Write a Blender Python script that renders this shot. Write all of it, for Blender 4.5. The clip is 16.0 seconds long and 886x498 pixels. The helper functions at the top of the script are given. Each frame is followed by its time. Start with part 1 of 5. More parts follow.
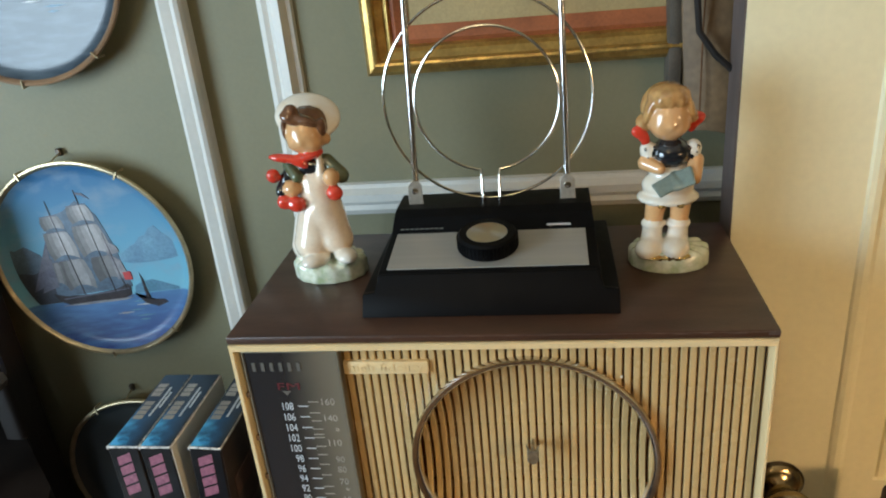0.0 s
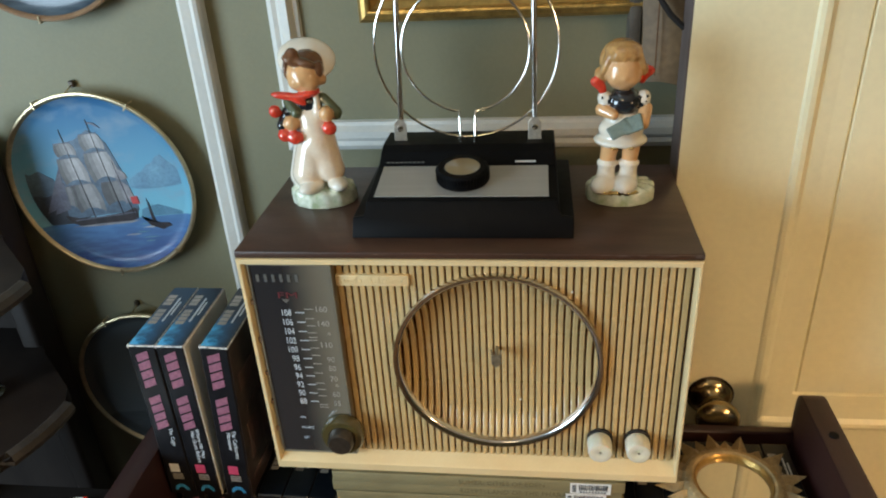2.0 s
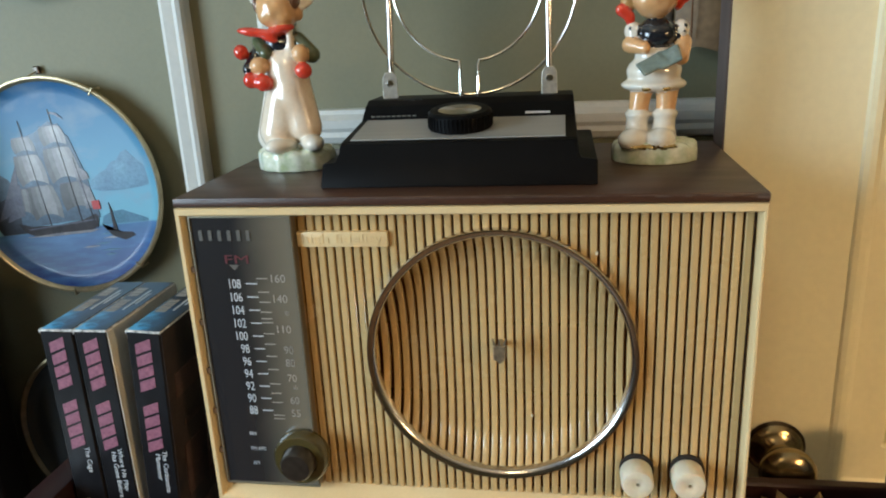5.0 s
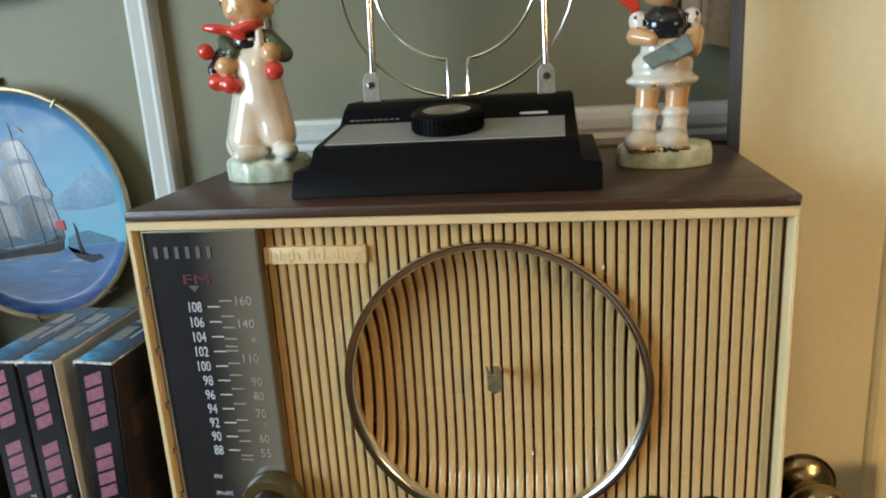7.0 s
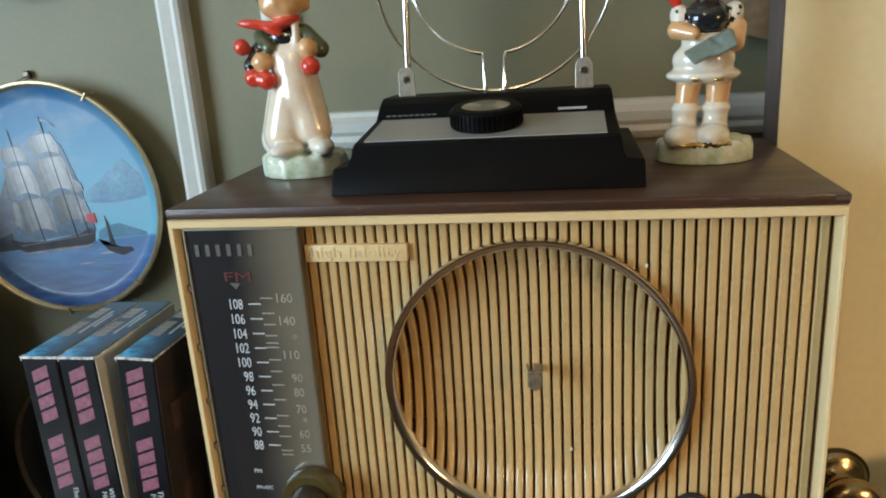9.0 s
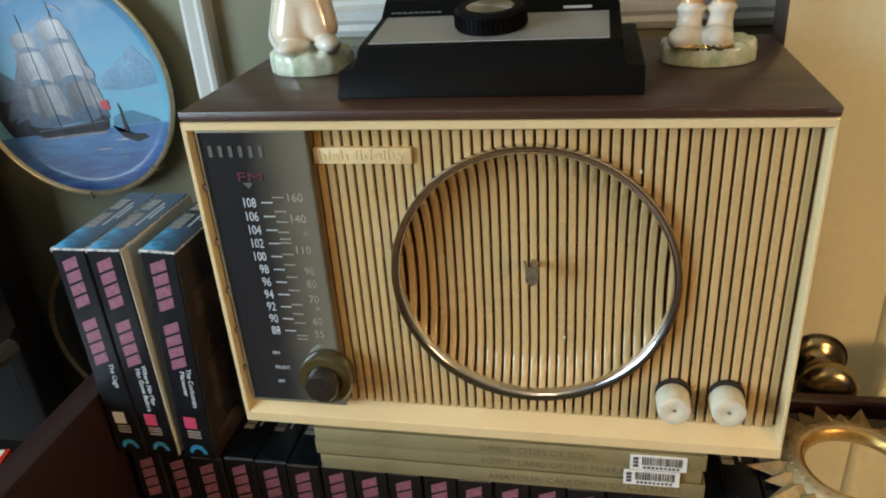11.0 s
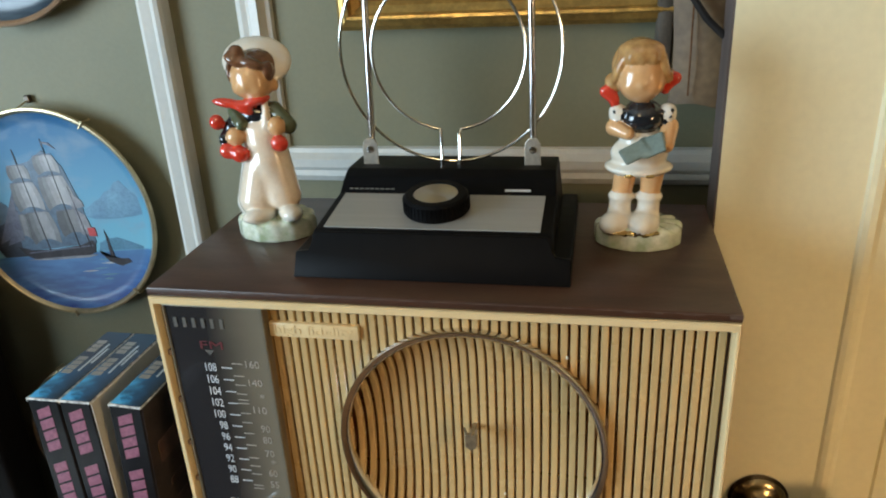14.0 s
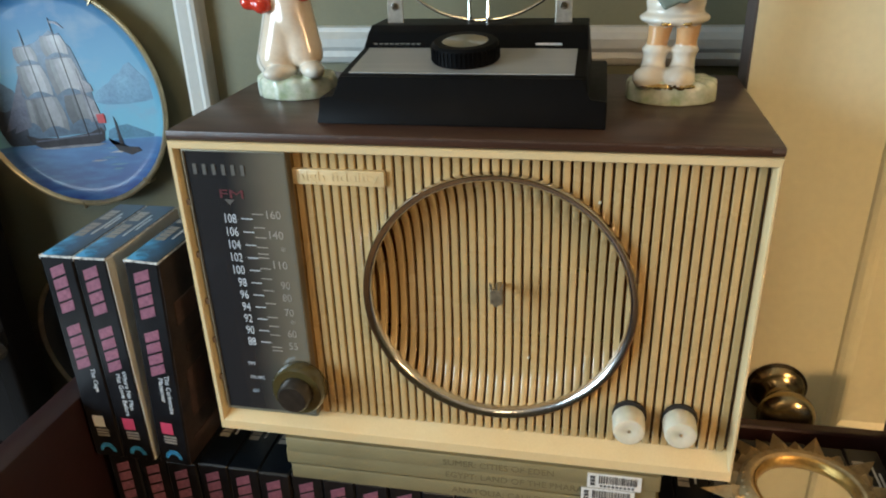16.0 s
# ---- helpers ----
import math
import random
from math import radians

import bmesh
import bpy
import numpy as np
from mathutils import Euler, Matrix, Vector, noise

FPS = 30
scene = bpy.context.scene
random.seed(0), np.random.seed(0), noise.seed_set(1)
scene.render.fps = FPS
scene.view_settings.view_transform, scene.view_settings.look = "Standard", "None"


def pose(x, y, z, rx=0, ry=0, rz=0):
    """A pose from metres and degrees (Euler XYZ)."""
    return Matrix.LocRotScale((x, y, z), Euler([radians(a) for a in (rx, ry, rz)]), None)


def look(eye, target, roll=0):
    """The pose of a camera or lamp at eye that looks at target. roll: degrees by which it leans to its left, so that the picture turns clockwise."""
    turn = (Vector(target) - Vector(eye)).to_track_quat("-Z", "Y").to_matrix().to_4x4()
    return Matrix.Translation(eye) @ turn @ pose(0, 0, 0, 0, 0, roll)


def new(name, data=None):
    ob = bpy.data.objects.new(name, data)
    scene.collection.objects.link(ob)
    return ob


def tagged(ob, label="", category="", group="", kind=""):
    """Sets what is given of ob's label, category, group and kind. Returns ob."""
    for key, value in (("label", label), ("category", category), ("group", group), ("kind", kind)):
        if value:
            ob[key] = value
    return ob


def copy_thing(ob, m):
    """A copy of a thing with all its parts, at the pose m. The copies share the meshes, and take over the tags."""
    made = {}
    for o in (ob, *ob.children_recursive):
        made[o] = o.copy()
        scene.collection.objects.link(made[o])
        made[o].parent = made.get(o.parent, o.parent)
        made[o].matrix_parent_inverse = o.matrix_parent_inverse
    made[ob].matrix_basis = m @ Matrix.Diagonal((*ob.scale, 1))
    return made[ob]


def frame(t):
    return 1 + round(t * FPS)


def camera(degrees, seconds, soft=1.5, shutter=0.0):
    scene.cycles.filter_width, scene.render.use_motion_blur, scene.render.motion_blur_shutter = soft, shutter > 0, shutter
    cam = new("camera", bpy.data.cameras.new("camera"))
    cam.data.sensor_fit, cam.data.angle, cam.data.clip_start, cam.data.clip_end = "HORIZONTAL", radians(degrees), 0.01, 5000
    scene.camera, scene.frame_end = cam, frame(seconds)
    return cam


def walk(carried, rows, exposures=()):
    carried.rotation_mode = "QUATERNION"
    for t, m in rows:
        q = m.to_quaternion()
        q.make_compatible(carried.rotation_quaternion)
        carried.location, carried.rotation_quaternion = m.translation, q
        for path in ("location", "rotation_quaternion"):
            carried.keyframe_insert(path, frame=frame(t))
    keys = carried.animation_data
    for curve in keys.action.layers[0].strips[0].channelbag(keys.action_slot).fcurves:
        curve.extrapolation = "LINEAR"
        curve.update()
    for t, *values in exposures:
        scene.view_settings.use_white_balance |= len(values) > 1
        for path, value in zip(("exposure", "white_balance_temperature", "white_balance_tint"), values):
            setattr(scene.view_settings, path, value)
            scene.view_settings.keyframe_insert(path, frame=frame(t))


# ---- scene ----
cam = camera(61.3, 16.0, soft=2.0)
PATH = [
    (0, (0.239, -0.447, 1.468), (-0.053, 1.361, 0.665), -5.5),
    (0.5, (0.233, -0.477, 1.473), (0.002, 1.292, 0.569), -5.5),
    (1, (0.244, -0.515, 1.489), (0.036, 1.238, 0.548), -4.4),
    (1.5, (0.254, -0.53, 1.493), (0.03, 1.211, 0.535), -3.8),
    (2, (0.253, -0.53, 1.493), (0.008, 1.217, 0.552), -3.5),
    (2.5, (0.251, -0.524, 1.49), (0.002, 1.234, 0.569), -3.2),
    (3, (0.254, -0.518, 1.489), (-0.002, 1.24, 0.569), -3.2),
    (5.5, (0.266, -0.442, 1.293), (-0.072, 1.456, 0.761), -3.2),
    (6, (0.27, -0.426, 1.296), (-0.065, 1.477, 0.779), -4.1),
    (6.5, (0.271, -0.411, 1.284), (-0.061, 1.495, 0.778), -3.8),
    (7, (0.262, -0.405, 1.289), (-0.057, 1.498, 0.763), -3.5),
    (7.5, (0.253, -0.402, 1.295), (-0.06, 1.504, 0.776), -3.6),
    (8, (0.247, -0.399, 1.298), (-0.079, 1.503, 0.773), -3.5),
    (8.5, (0.246, -0.4, 1.302), (-0.089, 1.492, 0.748), -3.5),
    (9, (0.244, -0.405, 1.298), (-0.103, 1.481, 0.732), -3.8),
    (9.5, (0.242, -0.413, 1.299), (-0.107, 1.46, 0.691), -3.2),
    (10, (0.242, -0.416, 1.305), (-0.097, 1.403, 0.545), -3.5),
    (12.5, (0.281, -0.414, 1.349), (-0.179, 1.297, 0.42), -4.5),
    (13, (0.284, -0.412, 1.357), (-0.16, 1.325, 0.472), -4.5),
    (13.5, (0.298, -0.412, 1.397), (-0.121, 1.353, 0.554), -4.1),
    (14, (0.298, -0.408, 1.416), (-0.095, 1.392, 0.636), -3.1),
    (14.5, (0.301, -0.407, 1.418), (-0.079, 1.419, 0.696), -2.5),
    (15, (0.294, -0.421, 1.366), (-0.089, 1.4, 0.632), -3.2),
    (15.5, (0.279, -0.437, 1.343), (-0.104, 1.357, 0.547), -2.8),
    (16, (0.278, -0.433, 1.336), (-0.101, 1.338, 0.488), -2.0),
]
walk(cam, [(t, look(eye, target, roll)) for t, eye, target, roll in PATH])

import itertools

# ---- light ----
Z0 = 0.96                                  # height of the radio's underside over the floor
O = Vector((0, 0, Z0))
world = bpy.data.worlds.new("world")
scene.world = world
world.use_nodes = True
wn = world.node_tree.nodes
sky = wn.new("ShaderNodeTexSky")
sky.sky_type, sky.sun_disc = "NISHITA", False
sky.sun_elevation, sky.sun_rotation = radians(38), radians(120)
world.node_tree.links.new(sky.outputs[0], wn["Background"].inputs[0])
wn["Background"].inputs[1].default_value = 0.12
scene.view_settings.exposure = 0.0


def lamp(name, kind, m, energy, color, **kw):
    d = bpy.data.lights.new(name, kind)
    d.energy, d.color = energy, color
    for k, v in kw.items():
        if k == "size":
            d.size = v
        elif k == "size_y":
            d.shape, d.size_y = "RECTANGLE", v
        elif k == "radius":
            d.shadow_soft_size = v
    ob = new(name, d)
    ob.matrix_basis = m
    return ob


lamp("window_daylight", "AREA", look((-1.30, -0.98, 0.48 + Z0), (0.0, 0.1, 0.10 + Z0)), 42, (0.64, 0.84, 1.0), size=0.8, size_y=0.95)
lamp("floor_lamp_bulb", "POINT", pose(1.12, -0.72, 0.46 + Z0), 21, (1.0, 0.67, 0.36), radius=0.09)
lamp("ceiling_lamp_bulb", "POINT", pose(-0.10, -1.30, 1.24 + Z0), 11, (1.0, 0.76, 0.44), radius=0.11)


# ---- materials ----
def nodes_of(name):
    m = bpy.data.materials.new(name)
    m.use_nodes = True
    return m, m.node_tree.nodes, m.node_tree.links, m.node_tree.nodes["Principled BSDF"]


def mat(name, base, rough=0.5, metal=0.0, var=0.12, scale=25.0, bump=0.05, bscale=400.0, coat=0.0, other=None, stretch=(1, 1, 1), rand=0.0, sub=0.0, rvar=0.1, spec=0.5):
    """A surface with broad stains and fine grain, in the object's own metres."""
    m, n, l, p = nodes_of(name)
    tc = n.new("ShaderNodeTexCoord")
    mp = n.new("ShaderNodeMapping")
    mp.inputs["Scale"].default_value = stretch
    l.new(tc.outputs["Object"], mp.inputs[0])
    a, b = n.new("ShaderNodeTexNoise"), n.new("ShaderNodeTexNoise")
    a.inputs["Scale"].default_value, a.inputs["Detail"].default_value = scale, 5
    b.inputs["Scale"].default_value, b.inputs["Detail"].default_value = bscale, 3
    l.new(mp.outputs[0], a.inputs["Vector"]), l.new(mp.outputs[0], b.inputs["Vector"])
    mx = n.new("ShaderNodeMix")
    mx.data_type = "RGBA"
    second = other or tuple(c * (1 - 2.2 * var) for c in base)
    mx.inputs[6].default_value, mx.inputs[7].default_value = (*base, 1), (*second, 1)
    ramp = n.new("ShaderNodeMapRange")
    ramp.inputs[1].default_value, ramp.inputs[2].default_value = 0.35, 0.75
    l.new(a.outputs["Fac"], ramp.inputs[0]), l.new(ramp.outputs[0], mx.inputs[0])
    hsv = n.new("ShaderNodeHueSaturation")
    fine = n.new("ShaderNodeMapRange")
    fine.inputs[1].default_value, fine.inputs[2].default_value = 0.3, 0.7
    fine.inputs[3].default_value, fine.inputs[4].default_value = 1 - var * 0.6, 1 + var * 0.6
    l.new(b.outputs["Fac"], fine.inputs[0])
    if rand:
        oi, mu = n.new("ShaderNodeObjectInfo"), n.new("ShaderNodeMapRange")
        mu.inputs[3].default_value, mu.inputs[4].default_value = 1 - rand, 1 + rand
        l.new(oi.outputs["Random"], mu.inputs[0])
        both = n.new("ShaderNodeMath")
        both.operation = "MULTIPLY"
        l.new(fine.outputs[0], both.inputs[0]), l.new(mu.outputs[0], both.inputs[1])
        l.new(both.outputs[0], hsv.inputs["Value"])
    else:
        l.new(fine.outputs[0], hsv.inputs["Value"])
    l.new(mx.outputs[2], hsv.inputs["Color"]), l.new(hsv.outputs[0], p.inputs["Base Color"])
    rr = n.new("ShaderNodeMapRange")
    rr.inputs[3].default_value, rr.inputs[4].default_value = max(0.02, rough * (1 - rvar)), min(1, rough * (1 + rvar))
    l.new(a.outputs["Fac"], rr.inputs[0]), l.new(rr.outputs[0], p.inputs["Roughness"])
    p.inputs["Metallic"].default_value = metal
    p.inputs["Specular IOR Level"].default_value = spec
    p.inputs["Coat Weight"].default_value, p.inputs["Coat Roughness"].default_value = coat, 0.11
    if sub:
        p.inputs["Subsurface Weight"].default_value, p.inputs["Subsurface Scale"].default_value = sub, 0.004
    if bump:
        bm = n.new("ShaderNodeBump")
        bm.inputs["Strength"].default_value, bm.inputs["Distance"].default_value = bump, 0.001
        l.new(b.outputs["Fac"], bm.inputs["Height"]), l.new(bm.outputs[0], p.inputs["Normal"])
    return m


WALL = mat("sage_wall_paint", (0.192, 0.181, 0.108), 0.62, var=0.05, scale=3, bump=0.12, bscale=260)
TRIM = mat("white_trim_paint", (0.63, 0.62, 0.57), 0.38, var=0.05, scale=9, bump=0.05, bscale=180)
DOORP = mat("cream_door_paint", (0.87, 0.80, 0.54), 0.42, var=0.04, scale=5, bump=0.08, bscale=140)
CEIL = mat("ceiling_paint", (0.78, 0.76, 0.70), 0.8, var=0.04, scale=2)
FLOORM = mat("oak_floor", (0.24, 0.13, 0.06), 0.4, var=0.2, scale=6, stretch=(1, 8, 1))
CREAM = mat("cream_plastic", (0.73, 0.575, 0.32), 0.34, var=0.06, scale=30, bump=0.03, bscale=900, other=(0.70, 0.52, 0.27))
SLAT = mat("cream_grille_plastic", (0.55, 0.385, 0.180), 0.27, var=0.05, scale=40, bump=0.02, bscale=900, rand=0.05, coat=0.35, other=(0.51, 0.35, 0.155))
BROWN = mat("brown_cabinet", (0.066, 0.030, 0.018), 0.36, var=0.16, scale=60, bump=0.12, bscale=700, stretch=(0.25, 1, 1), other=(0.037, 0.017, 0.011), rvar=0.25)
SCUFF = mat("scuffed_edge", (0.12, 0.085, 0.065), 0.5, var=0.3, scale=90, other=(0.05, 0.025, 0.02))
CAVITY = mat("dark_cavity", (0.55, 0.22, 0.060), 0.7, var=0.2)
BAFFLE = mat("brown_fibre_board", (0.34, 0.145, 0.050), 0.75, var=0.2, scale=60)
AMBERW = mat("amber_wire", (0.70, 0.34, 0.06), 0.25, metal=0.6)
CHROME = mat("chrome", (0.66, 0.63, 0.60), 0.17, metal=1, var=0.05, scale=60, bump=0.01)
STEEL = mat("nickel_wire", (0.68, 0.66, 0.60), 0.2, metal=1, var=0.05)
BRONZE = mat("bronze_badge", (0.40, 0.33, 0.22), 0.4, metal=0.7, var=0.2, scale=300)
CLIPM = mat("dull_clip", (0.55, 0.52, 0.45), 0.4, metal=0.7, var=0.15, scale=150)
IVORY = mat("ivory_knob", (0.70, 0.66, 0.52), 0.38, var=0.05, scale=120, sub=0.1)
INK = mat("white_print", (0.62, 0.66, 0.70), 0.5, bump=0)
INKDIM = mat("faded_print", (0.36, 0.33, 0.29), 0.5, bump=0)
INKGREY = mat("grey_lettering", (0.13, 0.125, 0.11), 0.4, bump=0)
REDINK = mat("red_print", (0.13, 0.016, 0.02), 0.5, bump=0)
KNOBBLK = mat("dark_knob", (0.085, 0.070, 0.056), 0.3, metal=0.7, var=0.2, scale=200)
BLKPL = mat("black_plastic", (0.004, 0.004, 0.0045), 0.45, var=0.15, scale=80, bump=0.06, bscale=1500, spec=0.08)
SILVPL = mat("brushed_silver_panel", (0.44, 0.44, 0.42), 0.42, metal=0.45, var=0.05, scale=200, stretch=(0.05, 1, 1), bump=0.03)
GREENWHITE = mat("pale_green_glaze", (0.66, 0.68, 0.56), 0.12, var=0.12, scale=130, other=(0.36, 0.44, 0.25), coat=0.6, bump=0.02)
WHITEGL = mat("white_glaze", (0.74, 0.70, 0.61), 0.12, var=0.03, scale=90, coat=0.6, bump=0, other=(0.72, 0.62, 0.48))
SKIN = mat("peach_glaze", (0.68, 0.38, 0.17), 0.16, var=0.05, scale=120, coat=0.6, bump=0)
REDGL = mat("red_glaze", (0.66, 0.050, 0.025), 0.14, var=0.08, scale=120, coat=0.6, bump=0)
HAIRB = mat("brown_glaze", (0.17, 0.075, 0.035), 0.2, var=0.15, scale=180, coat=0.5, bump=0.1)
HAIRY = mat("blond_glaze", (0.52, 0.30, 0.11), 0.2, var=0.15, scale=150, coat=0.5, bump=0.1, other=(0.36, 0.17, 0.06))
BLKGL = mat("black_glaze", (0.016, 0.018, 0.022), 0.14, coat=0.6, bump=0)
OLIVEGL = mat("olive_glaze", (0.10, 0.12, 0.06), 0.2, coat=0.5, bump=0)
NEWSGL = mat("grey_paper_glaze", (0.17, 0.215, 0.185), 0.2, var=0.10, scale=250, coat=0.4, bump=0)
GOLDGL = mat("gilt_line", (0.70, 0.50, 0.20), 0.2, metal=1, bump=0)
GOLDRIM = mat("gilt_rim", (0.58, 0.47, 0.29), 0.36, metal=0.75, var=0.15, scale=80)
WOODRIM = mat("tan_wood_rim", (0.27, 0.16, 0.085), 0.4, var=0.2, scale=40, other=(0.18, 0.10, 0.05))
GILT = mat("old_gilt_frame", (0.52, 0.34, 0.10), 0.36, metal=0.75, var=0.25, scale=50, bump=0.2, bscale=300, other=(0.30, 0.17, 0.05))
GILTBRT = mat("worn_gilt_lip", (0.72, 0.50, 0.17), 0.3, metal=0.8, var=0.25, scale=120)
LINER = mat("red_liner", (0.34, 0.10, 0.035), 0.5, var=0.2, scale=30)
CANVAS = mat("ochre_canvas", (0.42, 0.32, 0.15), 0.6, var=0.15, scale=14, bump=0.2, bscale=500, other=(0.30, 0.23, 0.11))
LEATHER = mat("brown_leather", (0.20, 0.130, 0.068), 0.55, var=0.25, scale=18, bump=0.3, bscale=150)
DARKFAB = mat("dark_fabric", (0.018, 0.014, 0.012), 0.8, var=0.2)
MAHOG = mat("mahogany", (0.024, 0.0075, 0.007), 0.46, var=0.2, scale=18, stretch=(1, 0.15, 1), bump=0.06, coat=0.06, other=(0.026, 0.008, 0.007))
DARKWOOD = mat("dark_walnut", (0.027, 0.019, 0.015), 0.50, var=0.2, scale=22, stretch=(1, 1, 0.2), bump=0.08, spec=0.3, other=(0.014, 0.009, 0.007))
TABLEM = mat("matt_dark_tabletop", (0.009, 0.007, 0.006), 0.75, var=0.2, scale=30, spec=0.12)
STRAPM = mat("grey_brown_webbing", (0.10, 0.082, 0.062), 0.7, var=0.2, scale=60, bump=0.2, bscale=600)
EDGEM = mat("dark_door_edge", (0.15, 0.115, 0.105), 0.55, var=0.2, scale=30, stretch=(1, 1, 0.2))
PALEEDGE = mat("shelf_edge_sheen", (0.062, 0.052, 0.044), 0.45, var=0.25, scale=40)
SLEEVE = mat("black_card_sleeve", (0.011, 0.011, 0.013), 0.32, var=0.3, scale=60, bump=0.05, spec=0.45)
CARDWHITE = mat("worn_card", (0.74, 0.74, 0.71), 0.7, var=0.2, scale=260, other=(0.06, 0.06, 0.06))
WHITECARD = mat("white_card", (0.82, 0.80, 0.70), 0.6, var=0.06, scale=30)
NAVYSHADE = mat("shaded_navy_print", (0.005, 0.008, 0.013), 0.32, var=0.4, scale=40, spec=0.4)
CYAN = mat("cyan_print", (0.07, 0.42, 0.80), 0.30, var=0.3, scale=160, other=(0.012, 0.07, 0.17), spec=0.35)
PINK = mat("mauve_print", (0.31, 0.125, 0.175), 0.4, var=0.25, scale=260, bump=0, other=(0.20, 0.07, 0.11))
HOTPINK = mat("pink_print", (0.70, 0.08, 0.16), 0.4, bump=0)
PICDARK = mat("dim_cover_picture", (0.055, 0.036, 0.030), 0.3, var=0.4, scale=45, other=(0.012, 0.012, 0.014), coat=0.3)
GOLDCLOTH = mat("olive_gold_book_cloth", (0.26, 0.22, 0.115), 0.45, var=0.08, scale=30, bump=0.15, bscale=900, other=(0.21, 0.175, 0.09))
GOLDTXT = mat("dark_gilt_lettering", (0.17, 0.14, 0.070), 0.5, bump=0)
PAGES = mat("page_edges", (0.60, 0.54, 0.40), 0.8, var=0.15, scale=40, stretch=(1, 1, 60))
STICKER = mat("white_sticker", (0.78, 0.78, 0.76), 0.5, var=0.03)
BLACKINK = mat("black_print", (0.07, 0.07, 0.07), 0.5, bump=0)
BRASS = mat("aged_brass", (0.34, 0.27, 0.145), 0.24, metal=1, var=0.25, scale=50, other=(0.22, 0.15, 0.07))
BRASSDK = mat("dark_brass", (0.085, 0.058, 0.030), 0.25, metal=0.9, var=0.3, scale=40)
SUNGOLD = mat("matt_gold_resin", (0.40, 0.285, 0.135), 0.5, metal=0.12, var=0.25, scale=60, bump=0.15, bscale=300, other=(0.25, 0.17, 0.075))
MIRROR = mat("mirror_silver", (0.86, 0.87, 0.86), 0.03, metal=1, var=0.01, bump=0)
SAIL = mat("painted_sail", (0.27, 0.26, 0.27), 0.4, var=0.3, scale=70, coat=0.1, other=(0.12, 0.12, 0.15), bump=0)
SAILLT = mat("painted_pale_sail", (0.42, 0.41, 0.41), 0.4, var=0.2, scale=90, coat=0.1, other=(0.20, 0.20, 0.23), bump=0)
SAILTONES = [mat("painted_sail_tone", tuple(c * v for c in (1.0, 0.98, 0.99)), 0.4, var=0.12, scale=120, coat=0.1, bump=0) for v in (0.085, 0.13, 0.19, 0.265, 0.34)]
SAILDK = mat("painted_shaded_sail", (0.115, 0.115, 0.145), 0.4, var=0.3, scale=80, coat=0.1, other=(0.07, 0.075, 0.11), bump=0)
HULL = mat("painted_hull", (0.035, 0.026, 0.030), 0.4, var=0.3, scale=80, coat=0.1, bump=0)
HILL = mat("painted_hills", (0.075, 0.19, 0.27), 0.4, var=0.2, scale=50, coat=0.1, bump=0, other=(0.10, 0.22, 0.33))
MOUNT = mat("painted_mountain_haze", (0.10, 0.20, 0.30), 0.4, var=0.25, scale=45, coat=0.1, bump=0, other=(0.14, 0.29, 0.40))
RIGGING = mat("painted_rigging_haze", (0.060, 0.088, 0.125), 0.4, var=0.3, scale=70, coat=0.1, bump=0, other=(0.09, 0.14, 0.20))
REDFLAG = mat("painted_flag", (0.50, 0.06, 0.06), 0.4, coat=0.1, bump=0)
SMOKEGL = mat("olive_clear_plastic", (0.075, 0.058, 0.020), 0.14, var=0.1, scale=90, coat=0.5, bump=0)
OVERALL = mat("warm_cream_glaze", (0.78, 0.67, 0.53), 0.14, var=0.06, scale=70, coat=0.6, bump=0, other=(0.68, 0.53, 0.38))
SQUALLSHADE = mat("painted_squall_shade", (0.055, 0.082, 0.110), 0.4, var=0.3, scale=30, coat=0.1, bump=0, other=(0.085, 0.13, 0.18))
SHORESHADE = mat("shaded_shore_paint", (0.030, 0.034, 0.044), 0.4, var=0.3, scale=40, coat=0.1, bump=0, other=(0.05, 0.06, 0.08))
SHADEM = mat("lamp_shade_cloth", (0.75, 0.62, 0.42), 0.8)


